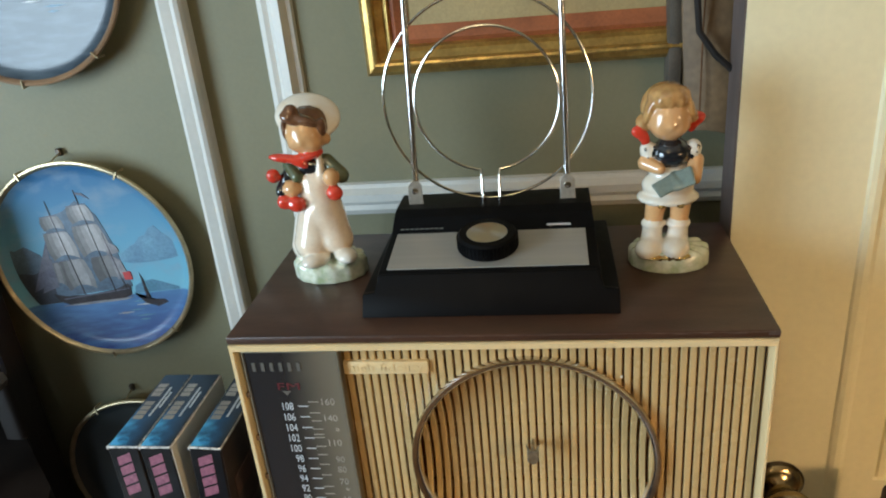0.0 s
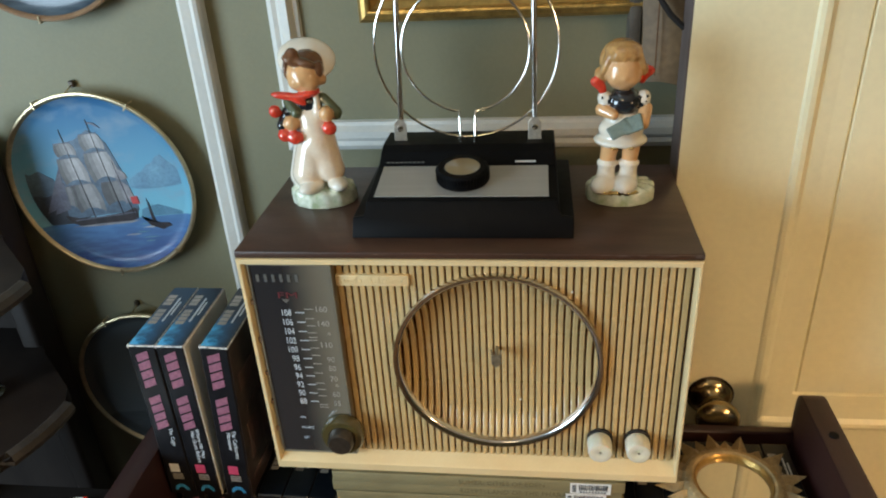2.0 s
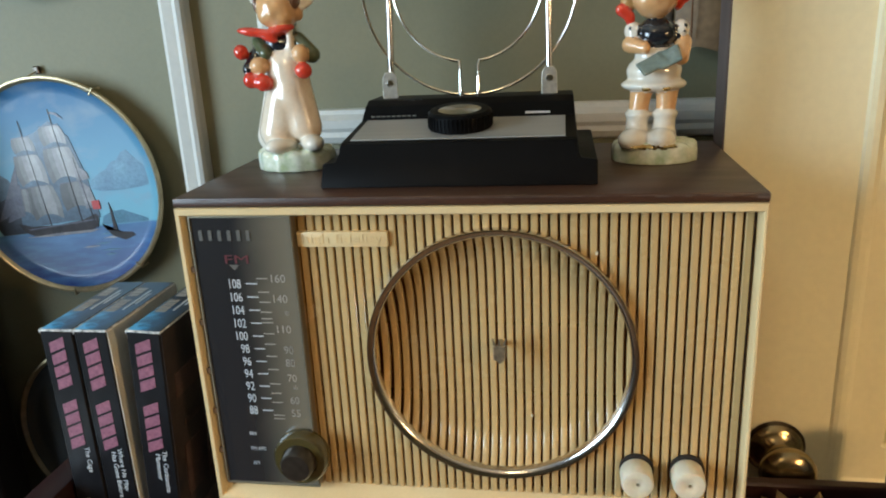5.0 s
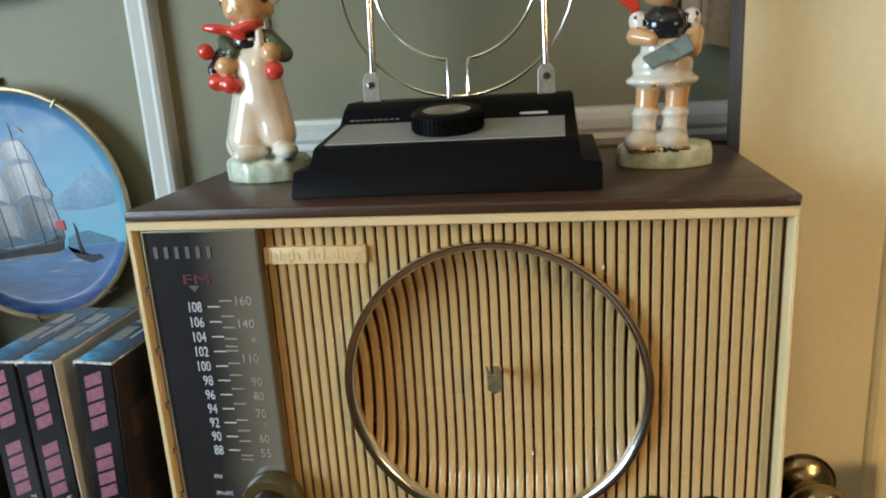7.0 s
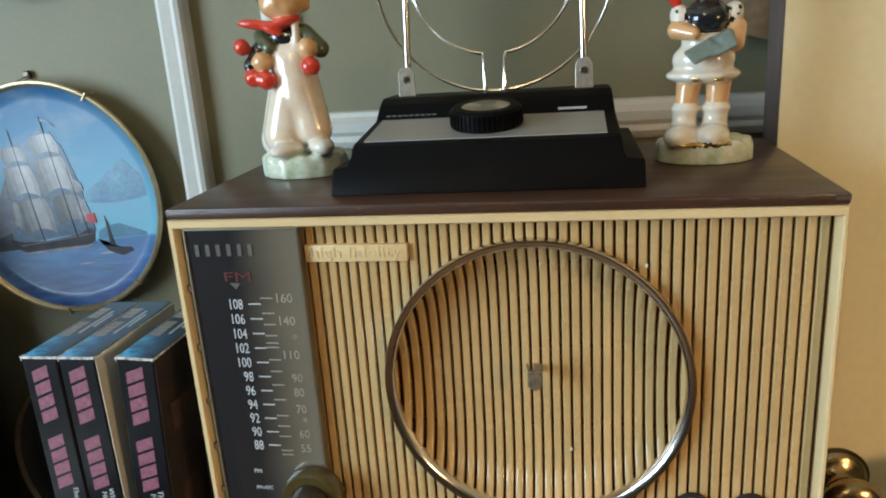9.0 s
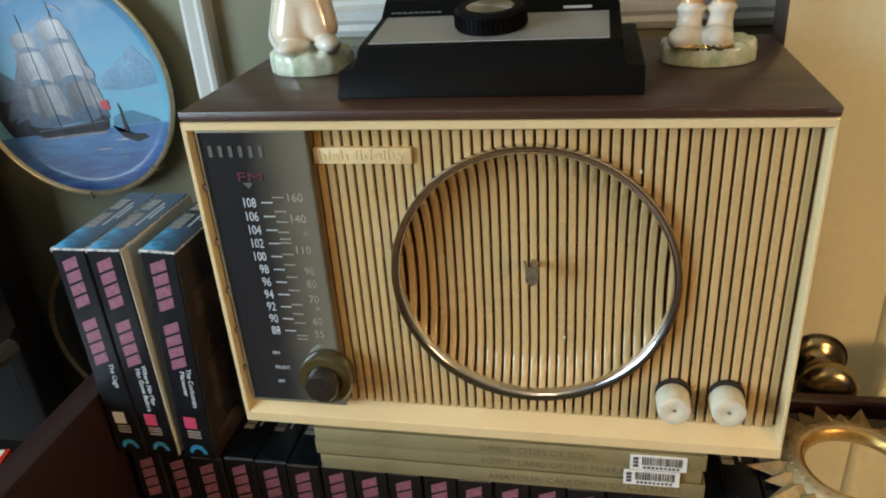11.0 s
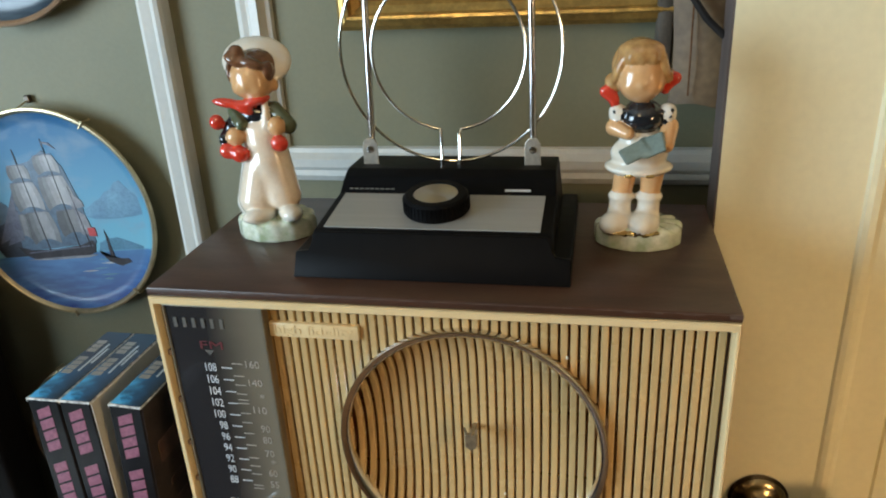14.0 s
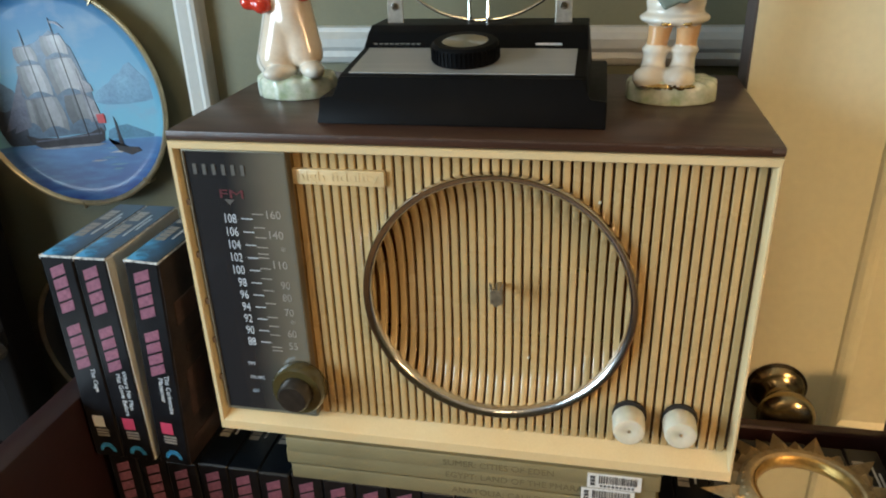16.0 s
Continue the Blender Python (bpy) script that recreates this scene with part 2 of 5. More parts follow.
def plate_paint(name, high, low, sea, foam, horizon, puff=(0.34, 0.46, 0.56)):
    """Glazed picture: clouds over a sea, in the plate's own metres."""
    m, n, l, p = nodes_of(name)
    tc, sep = n.new("ShaderNodeTexCoord"), n.new("ShaderNodeSeparateXYZ")
    l.new(tc.outputs["Object"], sep.inputs[0])

    def ramp(src, a, b, c, d):
        r = n.new("ShaderNodeMapRange")
        r.inputs[1].default_value, r.inputs[2].default_value, r.inputs[3].default_value, r.inputs[4].default_value = a, b, c, d
        l.new(src, r.inputs[0])
        return r.outputs[0]

    def mix(f, a, b):
        x = n.new("ShaderNodeMix")
        x.data_type = "RGBA"
        l.new(f, x.inputs[0])
        for i, v in ((6, a), (7, b)):
            if isinstance(v, tuple):
                x.inputs[i].default_value = (*v, 1)
            else:
                l.new(v, x.inputs[i])
        return x.outputs[2]

    def noisy(scale, stretch, detail=5):
        mp, t = n.new("ShaderNodeMapping"), n.new("ShaderNodeTexNoise")
        mp.inputs["Scale"].default_value = stretch
        t.inputs["Scale"].default_value, t.inputs["Detail"].default_value = scale, detail
        l.new(tc.outputs["Object"], mp.inputs[0]), l.new(mp.outputs[0], t.inputs["Vector"])
        return t.outputs["Fac"]

    skyc = mix(ramp(sep.outputs[2], horizon, 0.11, 0, 1), low, high)
    cloud = mix(ramp(noisy(22, (1, 1, 1.6)), 0.50, 0.72, 0, 0.8), skyc, puff)
    waves = mix(ramp(noisy(55, (0.6, 1, 3)), 0.42, 0.75, 0, 1), sea, foam)
    far = mix(ramp(sep.outputs[2], -0.11, horizon, 0, 0.6), waves, tuple((a + b) / 2 for a, b in zip(sea, low)))
    out = mix(ramp(sep.outputs[2], horizon - 0.001, horizon + 0.001, 0, 1), far, cloud)
    l.new(out, p.inputs["Base Color"])
    p.inputs["Roughness"].default_value, p.inputs["Coat Weight"].default_value, p.inputs["Coat Roughness"].default_value = 0.36, 0.15, 0.1
    return m


PIC_A = plate_paint("sea_picture_glaze", (0.034, 0.125, 0.27), (0.15, 0.39, 0.50), (0.006, 0.030, 0.20), (0.050, 0.15, 0.40), -0.046, (0.20, 0.28, 0.36))
PIC_B = plate_paint("stormy_sea_glaze", (0.025, 0.036, 0.050), (0.060, 0.072, 0.080), (0.010, 0.024, 0.038), (0.055, 0.080, 0.100), 0.012, (0.055, 0.070, 0.085))
PIC_C = plate_paint("night_sea_glaze", (0.026, 0.034, 0.038), (0.045, 0.052, 0.052), (0.008, 0.011, 0.013), (0.022, 0.028, 0.032), -0.05, (0.04, 0.045, 0.045))


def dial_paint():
    """Printed dial plate: black on the FM side; taupe on the AM side carries painted reflected haze."""
    m, n, l, p = nodes_of("hazed_dial_plate")
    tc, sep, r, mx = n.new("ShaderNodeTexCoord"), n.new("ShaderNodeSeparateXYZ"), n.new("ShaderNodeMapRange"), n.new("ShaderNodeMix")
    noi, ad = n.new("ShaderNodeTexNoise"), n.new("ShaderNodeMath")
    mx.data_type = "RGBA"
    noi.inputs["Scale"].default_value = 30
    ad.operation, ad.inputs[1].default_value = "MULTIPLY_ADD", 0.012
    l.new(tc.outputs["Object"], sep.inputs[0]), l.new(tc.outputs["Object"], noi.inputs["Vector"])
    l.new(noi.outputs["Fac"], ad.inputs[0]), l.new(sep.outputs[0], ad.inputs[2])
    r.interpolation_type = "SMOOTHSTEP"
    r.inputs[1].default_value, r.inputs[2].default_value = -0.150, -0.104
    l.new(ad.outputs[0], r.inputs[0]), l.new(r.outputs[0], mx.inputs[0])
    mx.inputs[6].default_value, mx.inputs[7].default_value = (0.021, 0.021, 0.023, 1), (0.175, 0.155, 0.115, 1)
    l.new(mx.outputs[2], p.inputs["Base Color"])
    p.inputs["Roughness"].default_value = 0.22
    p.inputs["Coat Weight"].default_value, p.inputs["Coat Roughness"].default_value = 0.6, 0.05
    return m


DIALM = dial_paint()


def flap_paint():
    """Printed end flap: a cyan flare at the front corner that fades into navy."""
    m, n, l, p = nodes_of("navy_flap_with_cyan_flare")
    tc, sep = n.new("ShaderNodeTexCoord"), n.new("ShaderNodeSeparateXYZ")
    l.new(tc.outputs["Object"], sep.inputs[0])
    noi = n.new("ShaderNodeTexNoise")
    noi.inputs["Scale"].default_value, noi.inputs["Detail"].default_value = 90, 4
    l.new(tc.outputs["Object"], noi.inputs["Vector"])
    along, across, both, rag = n.new("ShaderNodeMapRange"), n.new("ShaderNodeMapRange"), n.new("ShaderNodeMath"), n.new("ShaderNodeMath")
    for r, src, a, b in ((along, 1, 0.002, 0.062), (across, 0, 0.002, 0.024)):
        r.inputs[1].default_value, r.inputs[2].default_value, r.inputs[3].default_value, r.inputs[4].default_value = a, b, 1, 0
        l.new(sep.outputs[src], r.inputs[0])
    both.operation = rag.operation = "MULTIPLY"
    l.new(along.outputs[0], both.inputs[0]), l.new(across.outputs[0], both.inputs[1])
    l.new(both.outputs[0], rag.inputs[0]), l.new(noi.outputs["Fac"], rag.inputs[1])
    ramp = n.new("ShaderNodeValToRGB")
    e = ramp.color_ramp.elements
    e[0].position, e[0].color = 0.0, (0.007, 0.017, 0.034, 1)
    e[1].position, e[1].color = 0.42, (0.09, 0.46, 0.80, 1)
    mid = e.new(0.14)
    mid.color = (0.012, 0.075, 0.17, 1)
    l.new(rag.outputs[0], ramp.inputs[0]), l.new(ramp.outputs[0], p.inputs["Base Color"])
    p.inputs["Roughness"].default_value, p.inputs["Specular IOR Level"].default_value = 0.3, 0.5
    return m


FLAPM = flap_paint()


# ---- mesh helpers; all places are from the radio's lower front corner ----
BASE = {}


def thing(name, at, label="", category="", group="", kind=""):
    ob = new(name)
    ob.empty_display_size = 0.02
    ob.matrix_basis = Matrix.Translation(Vector(at) + O)
    BASE[ob.name] = Vector(at)
    return tagged(ob, label, category, group, kind)


def part(name, bm, material, parent=None, label="", smooth=False):
    root = parent
    base = Vector((0, 0, 0))
    while root is not None and root.name not in BASE:
        root = root.parent
    if root is not None:
        base = BASE[root.name]
    me = bpy.data.meshes.new(name)
    bmesh.ops.translate(bm, vec=-base, verts=bm.verts)
    bmesh.ops.recalc_face_normals(bm, faces=bm.faces)
    bm.to_mesh(me)
    bm.free()
    for f in me.polygons:
        f.use_smooth = smooth
    if smooth:
        me.set_sharp_from_angle(angle=radians(42))
    for mm in material if isinstance(material, (list, tuple)) else (material,):
        me.materials.append(mm)
    ob = new(name, me)
    ob.parent = parent
    if parent is None:
        ob.location = O
    return tagged(ob, label)


def structure(name, bm, material, label, category, smooth=False):
    return tagged(part(name, bm, material, None, smooth=smooth), label, category, kind="structure")


def box(x0, x1, y0, y1, z0, z1, bevel=0.0, seg=1, into=None):
    bm = bmesh.new()
    bmesh.ops.create_cube(bm, size=1, matrix=Matrix.LocRotScale(((x0 + x1) / 2, (y0 + y1) / 2, (z0 + z1) / 2), None, (x1 - x0, y1 - y0, z1 - z0)))
    if bevel:
        bmesh.ops.bevel(bm, geom=bm.edges[:], offset=bevel, segments=seg, profile=0.5, affect="EDGES")
    return merge(into, bm) if into else bm


def merge(a, b, m=None):
    me = bpy.data.meshes.new("tmp")
    if m is not None:
        bmesh.ops.transform(b, matrix=m, verts=b.verts)
    b.to_mesh(me)
    b.free()
    a.from_mesh(me)
    bpy.data.meshes.remove(me)
    return a


def prism(pts, axis, a, b, bevel=0.0):
    """A polygon pushed from a to b along axis; its points are the other two coordinates in order."""
    bm = bmesh.new()

    def put(p, v):
        c = list(p)
        c.insert("xyz".index(axis), v)
        return bm.verts.new(c)

    lo, hi = [put(p, a) for p in pts], [put(p, b) for p in pts]
    bm.faces.new(lo), bm.faces.new(hi[::-1])
    for i in range(len(pts)):
        j = (i + 1) % len(pts)
        bm.faces.new((lo[i], lo[j], hi[j], hi[i]))
    bmesh.ops.recalc_face_normals(bm, faces=bm.faces)
    if bevel:
        bmesh.ops.bevel(bm, geom=bm.edges[:], offset=bevel, segments=2, profile=0.5, affect="EDGES")
    return bm


def lathe(profile, m=None, seg=48):
    """A profile of (radius, height) turned round z, then placed by m."""
    bm = bmesh.new()
    rings = []
    for r, h in profile:
        rings.append([bm.verts.new((r * math.cos(2 * math.pi * i / seg), r * math.sin(2 * math.pi * i / seg), h)) for i in range(seg)] if r > 1e-6 else [bm.verts.new((0, 0, h))])
    for p, q in zip(rings, rings[1:]):
        for i in range(seg):
            j = (i + 1) % seg
            loop = [p[i % len(p)], p[j % len(p)], q[j % len(q)], q[i % len(q)]]
            loop = list(dict.fromkeys(loop))
            if len(loop) > 2:
                bm.faces.new(loop)
    if m is not None:
        bmesh.ops.transform(bm, matrix=m, verts=bm.verts)
    return bm


def tube(pts, r, seg=10, closed=False):
    bm = bmesh.new()
    pts = [Vector(p) for p in pts]
    n, rings = len(pts), []
    for i, p in enumerate(pts):
        a = pts[(i - 1) % n] if closed or i else p
        b = pts[(i + 1) % n] if closed or i < n - 1 else p
        d = (b - a).normalized()
        u = d.cross(Vector((0, 1, 0)) if abs(d.y) < 0.9 else Vector((1, 0, 0))).normalized()
        v = d.cross(u)
        rings.append([bm.verts.new(p + r * (math.cos(2 * math.pi * k / seg) * u + math.sin(2 * math.pi * k / seg) * v)) for k in range(seg)])
    for i in range(n if closed else n - 1):
        p, q = rings[i], rings[(i + 1) % n]
        for k in range(seg):
            bm.faces.new((p[k], p[(k + 1) % seg], q[(k + 1) % seg], q[k]))
    if not closed:
        bm.faces.new(rings[0]), bm.faces.new(rings[-1][::-1])
    return bm


def ring_frame(x0, x1, z0, z1, profile, close=False):
    """A frame in a wall plane: profile rows of (inset, y) or (left, right, bottom, top insets, y)."""
    bm = bmesh.new()
    rows = []
    for row in profile:
        a, b, c, d, y = row if len(row) == 5 else (row[0],) * 4 + (row[1],)
        rows.append([bm.verts.new(v) for v in ((x0 + a, y, z0 + c), (x1 - b, y, z0 + c), (x1 - b, y, z1 - d), (x0 + a, y, z1 - d))])
    for p, q in zip(rows, rows[1:]):
        for i in range(4):
            bm.faces.new((p[i], p[(i + 1) % 4], q[(i + 1) % 4], q[i]))
    if close:
        bm.faces.new(rows[-1])
    return bm


def blob(bm, at, radii, slot=0, rot=(0, 0, 0), seg=20, rings=14, flat=0.0):
    """An ellipsoid added to bm, of the material slot given."""
    t = bmesh.new()
    bmesh.ops.create_uvsphere(t, u_segments=seg, v_segments=rings, radius=1)
    if flat:
        for v in t.verts:
            v.co.z = max(v.co.z, -flat)
    for f in t.faces:
        f.material_index = slot
    merge(bm, t, pose(*at, *rot) @ Matrix.Diagonal((*radii, 1)))


def words(name, body, size, material, parent, m, width=None, depth=0.0003, align="LEFT", label=""):
    """Lettering in the built-in font; width, if given, is the whole line's width."""
    cu = bpy.data.curves.new(name, "FONT")
    cu.body, cu.size, cu.extrude, cu.align_x, cu.resolution_u = body, size, depth / 2, align, 3
    tmp = new(name + "_curve", cu)
    bpy.context.view_layer.update()
    me = bpy.data.meshes.new_from_object(tmp.evaluated_get(bpy.context.evaluated_depsgraph_get()))
    bpy.data.objects.remove(tmp)
    bm = bmesh.new()
    bm.from_mesh(me)
    bpy.data.meshes.remove(me)
    if width:
        xs = [v.co.x for v in bm.verts]
        k = width / (max(xs) - min(xs))
        bmesh.ops.scale(bm, vec=(k, 1, 1), verts=bm.verts)
    bmesh.ops.transform(bm, matrix=m, verts=bm.verts)
    return part(name, bm, material, parent, label)


FACE = Matrix.Rotation(radians(90), 4, "X")        # lettering that faces the viewer


def on_face(x, y, z, turn=0):
    return Matrix.Translation((x, y, z)) @ FACE @ Matrix.Rotation(radians(turn), 4, "Z")


# ---- the room ----
WY = 0.263                                   # face of the panelled wall
structure("floor", box(-1.36, 2.6, -3.2, WY + 0.1, -Z0 - 0.05, -Z0), FLOORM, "brown wooden floor of the room", "floor")
structure("ceiling", box(-1.36, 2.6, -3.2, WY + 0.1, 1.50, 1.56), CEIL, "plain white painted ceiling", "ceiling")
structure("wall_north", box(-1.36, 2.6, WY, WY + 0.1, -Z0, 1.5), WALL, "sage grey painted wall with white panel mouldings", "wall")
structure("wall_south", box(-1.36, 2.6, -3.3, -3.2, -Z0, 1.5), WALL, "plain sage grey painted wall", "wall")
structure("wall_east", box(2.6, 2.7, -3.3, WY + 0.1, -Z0, 1.5), WALL, "plain sage grey painted wall", "wall")
bm = box(-1.46, -1.36, -3.3, WY + 0.1, -Z0, -0.05)
box(-1.46, -1.36, -3.3, WY + 0.1, 1.25, 1.5, into=bm)
box(-1.46, -1.36, -3.3, -1.5, -0.05, 1.25, into=bm)
box(-1.46, -1.36, -0.4, WY + 0.1, -0.05, 1.25, into=bm)
structure("wall_west", bm, WALL, "sage grey painted wall with a window opening", "wall")
win = structure("window_1", ring_frame(-1.5, -0.4, -0.05, 1.25, [(0, 0.05), (0, 0), (0.05, 0), (0.05, 0.05), (0, 0.05)]), TRIM, "white painted window frame", "window")
win.matrix_basis = Matrix.Translation((-1.46, 0, Z0)) @ Matrix.Rotation(radians(90), 4, "Z")

MOULD = [(0, WY), (0.002, WY - 0.006), (0.008, WY - 0.010), (0.013, WY - 0.009), (0.017, WY - 0.012), (0.025, WY - 0.013), (0.030, WY - 0.006), (0.034, WY - 0.005), (0.035, WY)]
CASE = [(0, WY), (0, WY - 0.013), (0.002, WY - 0.0165), (0.006, WY - 0.018), (0.010, WY - 0.0165), (0.013, WY - 0.017), (0.020, WY - 0.018), (0.024, WY - 0.016), (0.0265, WY - 0.011), (0.0265, WY)]
structure("trim", ring_frame(-1.2, -0.0985, -0.70, 1.30, CASE), TRIM, "white painted panel moulding on sage wall", "moulding")
structure("trim_right", ring_frame(-0.0305, 1.60, 0.2355, 1.30, MOULD), TRIM, "white painted panel moulding on sage wall", "moulding")

# the door, folded back against the wall
door = thing("door_1", (0.393, 0.18, -Z0 + 0.008), "cream painted panel door standing open against the wall", "door", kind="structure")
DY = 0.18
bm = box(0.393, 1.19, DY + 0.008, DY + 0.04, -0.952, 1.06)
box(0.393, 0.499, DY, DY + 0.0085, -0.952, 1.06, into=bm)
box(1.084, 1.19, DY, DY + 0.0085, -0.952, 1.06, into=bm)
for a, b in ((-0.952, -0.74), (-0.26, -0.085), (0.95, 1.06)):
    box(0.499, 1.084, DY, DY + 0.0085, a, b, into=bm)
part("door_leaf", bm, DOORP, door)
part("edge_strip", box(0.3915, 0.3932, DY + 0.0015, DY + 0.0395, -0.950, 1.058), EDGEM, door, "dark strip along the door edge")
RAISE = [(0, DY), (0.002, DY - 0.0022), (0.006, DY - 0.0036), (0.011, DY - 0.0030), (0.016, DY + 0.0006), (0.030, DY + 0.0022), (0.0470, DY + 0.0032), (0.0485, DY + 0.0062), (0.0500, DY + 0.0062), (0.0512, DY + 0.0034)]
for i, (a, b) in enumerate(((-0.085, 0.95), (-0.74, -0.26))):
    part("door_panel", ring_frame(0.499, 1.084, a, b, RAISE, close=True), DOORP, door)
KN = Matrix.Translation((0.454, DY, -0.039)) @ Matrix.Rotation(radians(90), 4, "X") @ Matrix.Diagonal((0.9, 0.9, 0.95, 1))
handle = part("door_knob", lathe([(0.0, 0.0), (0.0265, 0.0), (0.0275, 0.003), (0.026, 0.006), (0.020, 0.009), (0.013, 0.012), (0.0105, 0.017), (0.0105, 0.024), (0.014, 0.030),
                                  (0.0235, 0.036), (0.0265, 0.043), (0.0265, 0.048), (0.022, 0.054), (0.012, 0.057), (0, 0.0575)], KN), BRASS, door, "aged brass door knob", True)
part("rose", lathe([(0.0, 0.0), (0.029, 0.0), (0.0295, 0.002), (0.027, 0.0045), (0.0, 0.0046)], KN), BRASSDK, handle, "dark brass rose", True)

# ---- the book rack and what lies in it ----
RT = -0.0405                                 # top of the row of cassettes
rack = thing("book_rack", (0.2, 0, -Z0), "dark red mahogany book rack filled with video cassettes", "rack")


def end_panel(x0, x1):
    arc = [(0.127 - 0.018 + 0.018 * math.sin(a), -0.002 + 0.018 * math.cos(a)) for a in [math.pi / 2 * (1 - k / 6) for k in range(7)]]
    return prism([(-0.26, -Z0), (0.127, -Z0)] + arc + [(-0.26, 0.016)], "x", x0, x1, 0.0025)


for x0 in (-0.1475, 0.527):
    panel = part("end_panel", end_panel(x0, x0 + 0.024), MAHOG, rack, smooth=True)
    part("screw", lathe([(0, 0), (0.005, 0), (0.0045, 0.0012), (0, 0.0014)], Matrix.Translation((x0 + 0.012, 0.055, 0.0158))), BLKPL, panel, "dark screw plug")
part("back_rail", box(-0.124, 0.528, 0.112, 0.124, -0.085, -0.034, 0.002), MAHOG, rack, smooth=True)
part("shelf", box(-0.124, 0.528, -0.10, 0.112, -0.246, RT - 0.188, 0.002), MAHOG, rack)
part("lower_shelf", box(-0.124, 0.528, -0.10, 0.112, -0.86, -0.842, 0.002), MAHOG, rack)

VW, VD, VH = 0.0268, 0.104, 0.187


def print_blocks(v, x, z, h, wide, y, n):
    """A slanting row of plain blocks down a spine, in place of a logo."""
    step = h / n
    for i in range(n):
        if i == n // 2:
            continue
        a, b = z - i * step - step * 0.10, z - (i + 1) * step + step * 0.10
        s = 0.0034
        bm = prism([(x - wide / 2, a - s), (x + wide / 2, a + s * 0.5), (x + wide / 2, b + s * 0.5), (x - wide / 2, b - s)], "y", y - 0.0003, y)
        part("print_block", bm, PINK, v)


def cassette(at, title="", square=HOTPINK, right=None, label="black boxed video cassette with mauve spine print", group="video cassettes in the rack", sweep=CYAN):
    v = thing("video_cassette", at, label, "video cassette", group)
    x, y, z = at
    bm = box(x, x + VW, y, y + VD, z, z + VH, 0.0012)
    for f in bm.faces:
        if sweep is CYAN and max(abs(c) for c in f.normal) < 0.97 and f.calc_center_median().z > z + VH - 0.002:
            f.material_index = 1
    part("sleeve", bm, [SLEEVE, CARDWHITE], v)
    xc = x + VW / 2
    print_blocks(v, xc - 0.001, z + VH - 0.006, 0.092, 0.0122, y, 9)
    # top end: navy panel, pale streaks and a cyan sweep
    top = z + VH
    cap = part("top_print", box(x + 0.001, x + VW - 0.001, y + 0.002, y + VD - 0.002, top - 0.0004, top + 0.0003), FLAPM if sweep is CYAN else NAVYSHADE, v, "navy printed end flap")
    ring = [(x + 0.0095 + r * math.cos(a), y + 0.0075 + r * math.sin(a)) for r, k in ((0.0052, 1), (0.0030, -1)) for a in [k * math.pi * (-0.25 + 1.15 * (q if k > 0 else q - 10) / 10 * k) for q in range(11)]]
    part("sweep", prism(ring, "z", top + 0.0002, top + 0.0005), sweep, cap)
    if sweep is CYAN:
        edge = part("worn_edge", box(x - 0.0002, x + VW + 0.0002, y - 0.0002, y + 0.0016, top - 0.0016, top + 0.0004, 0.0006), CARDWHITE, v, "white worn front edge")
        part("worn_corner", box(x - 0.0003, x + 0.0012, y - 0.0003, y + 0.0040, top - 0.0030, top + 0.0005, 0.0005), CARDWHITE, edge)
    bm = bmesh.new()
    for i in range(8):
        if i != 4:
            a = y + 0.036 + i * 0.0066
            box(x + 0.003, x + 0.0115, a, a + 0.0052, top + 0.0002, top + 0.0006, into=bm)
    part("end_emblem", bm, INKDIM, cap)
    bm = box(x + 0.0155, x + 0.0172, y + 0.040, y + 0.082, top + 0.0002, top + 0.0006)
    box(x + 0.019, x + 0.0207, y + 0.052, y + 0.075, top + 0.0002, top + 0.0006, into=bm)
    part("end_caption", bm, INK, cap)
    # foot of the spine
    part("spine_square", box(xc - 0.007, xc + 0.003, y - 0.0003, y, z + 0.031, z + 0.042), square, v, "small coloured square")
    bm = bmesh.new()
    for k in range(3):
        box(xc - 0.006, xc + 0.005, y - 0.0003, y, z + 0.0215 + 0.0028 * k, z + 0.0232 + 0.0028 * k, into=bm)
    part("spine_bars", bm, INKDIM, v)
    arc = [(xc + 0.0075 * math.cos(a), z + 0.006 + 0.0085 * math.sin(a)) for a in [math.pi * k / 10 for k in range(11)]]
    arc += [(xc + 0.0045 * math.cos(a), z + 0.006 + 0.0045 * math.sin(a)) for a in [math.pi * (1 - k / 10) for k in range(11)]]
    part("spine_arc", prism(arc, "y", y - 0.0003, y), CYAN, v, "pale blue printed arc")
    for k, row in enumerate(title.split("|") if title else ()):
        words("title", row, 0.0058, INK, v, on_face(xc + 0.0035 - 0.0055 * k, y - 0.0002, z + VH - 0.098 - 0.003 * k, -90))
    if right is not None:
        part("side_face", box(x + VW - 0.0003, x + VW + 0.0004, y + 0.001, y + VD - 0.001, z + 0.001, z + VH - 0.001), right, v, "printed side of the sleeve")
    return v


# row flaps get a near-black navy that includes the radio's shadow
row0 = cassette((-0.112, 0.0, RT - VH - 0.0005), sweep=NAVYSHADE)
for i in range(1, 23):
    copy_thing(row0, Matrix.Translation(O + Vector((-0.112 + 0.0274 * i, 0.0 + 0.0012 * math.sin(i * 2.3), RT - VH - 0.0005))))
G3 = "video cassettes standing beside the radio"
cassette((-0.1200, -0.003, RT), "The Cage", STICKER, None, "black boxed video cassette with grey spine square, standing upright", G3)
cassette((-0.0925, -0.003, RT), "Where No Man|Has Gone Before", HOTPINK, WHITECARD, "black boxed video cassette with white bare side, standing upright", G3)
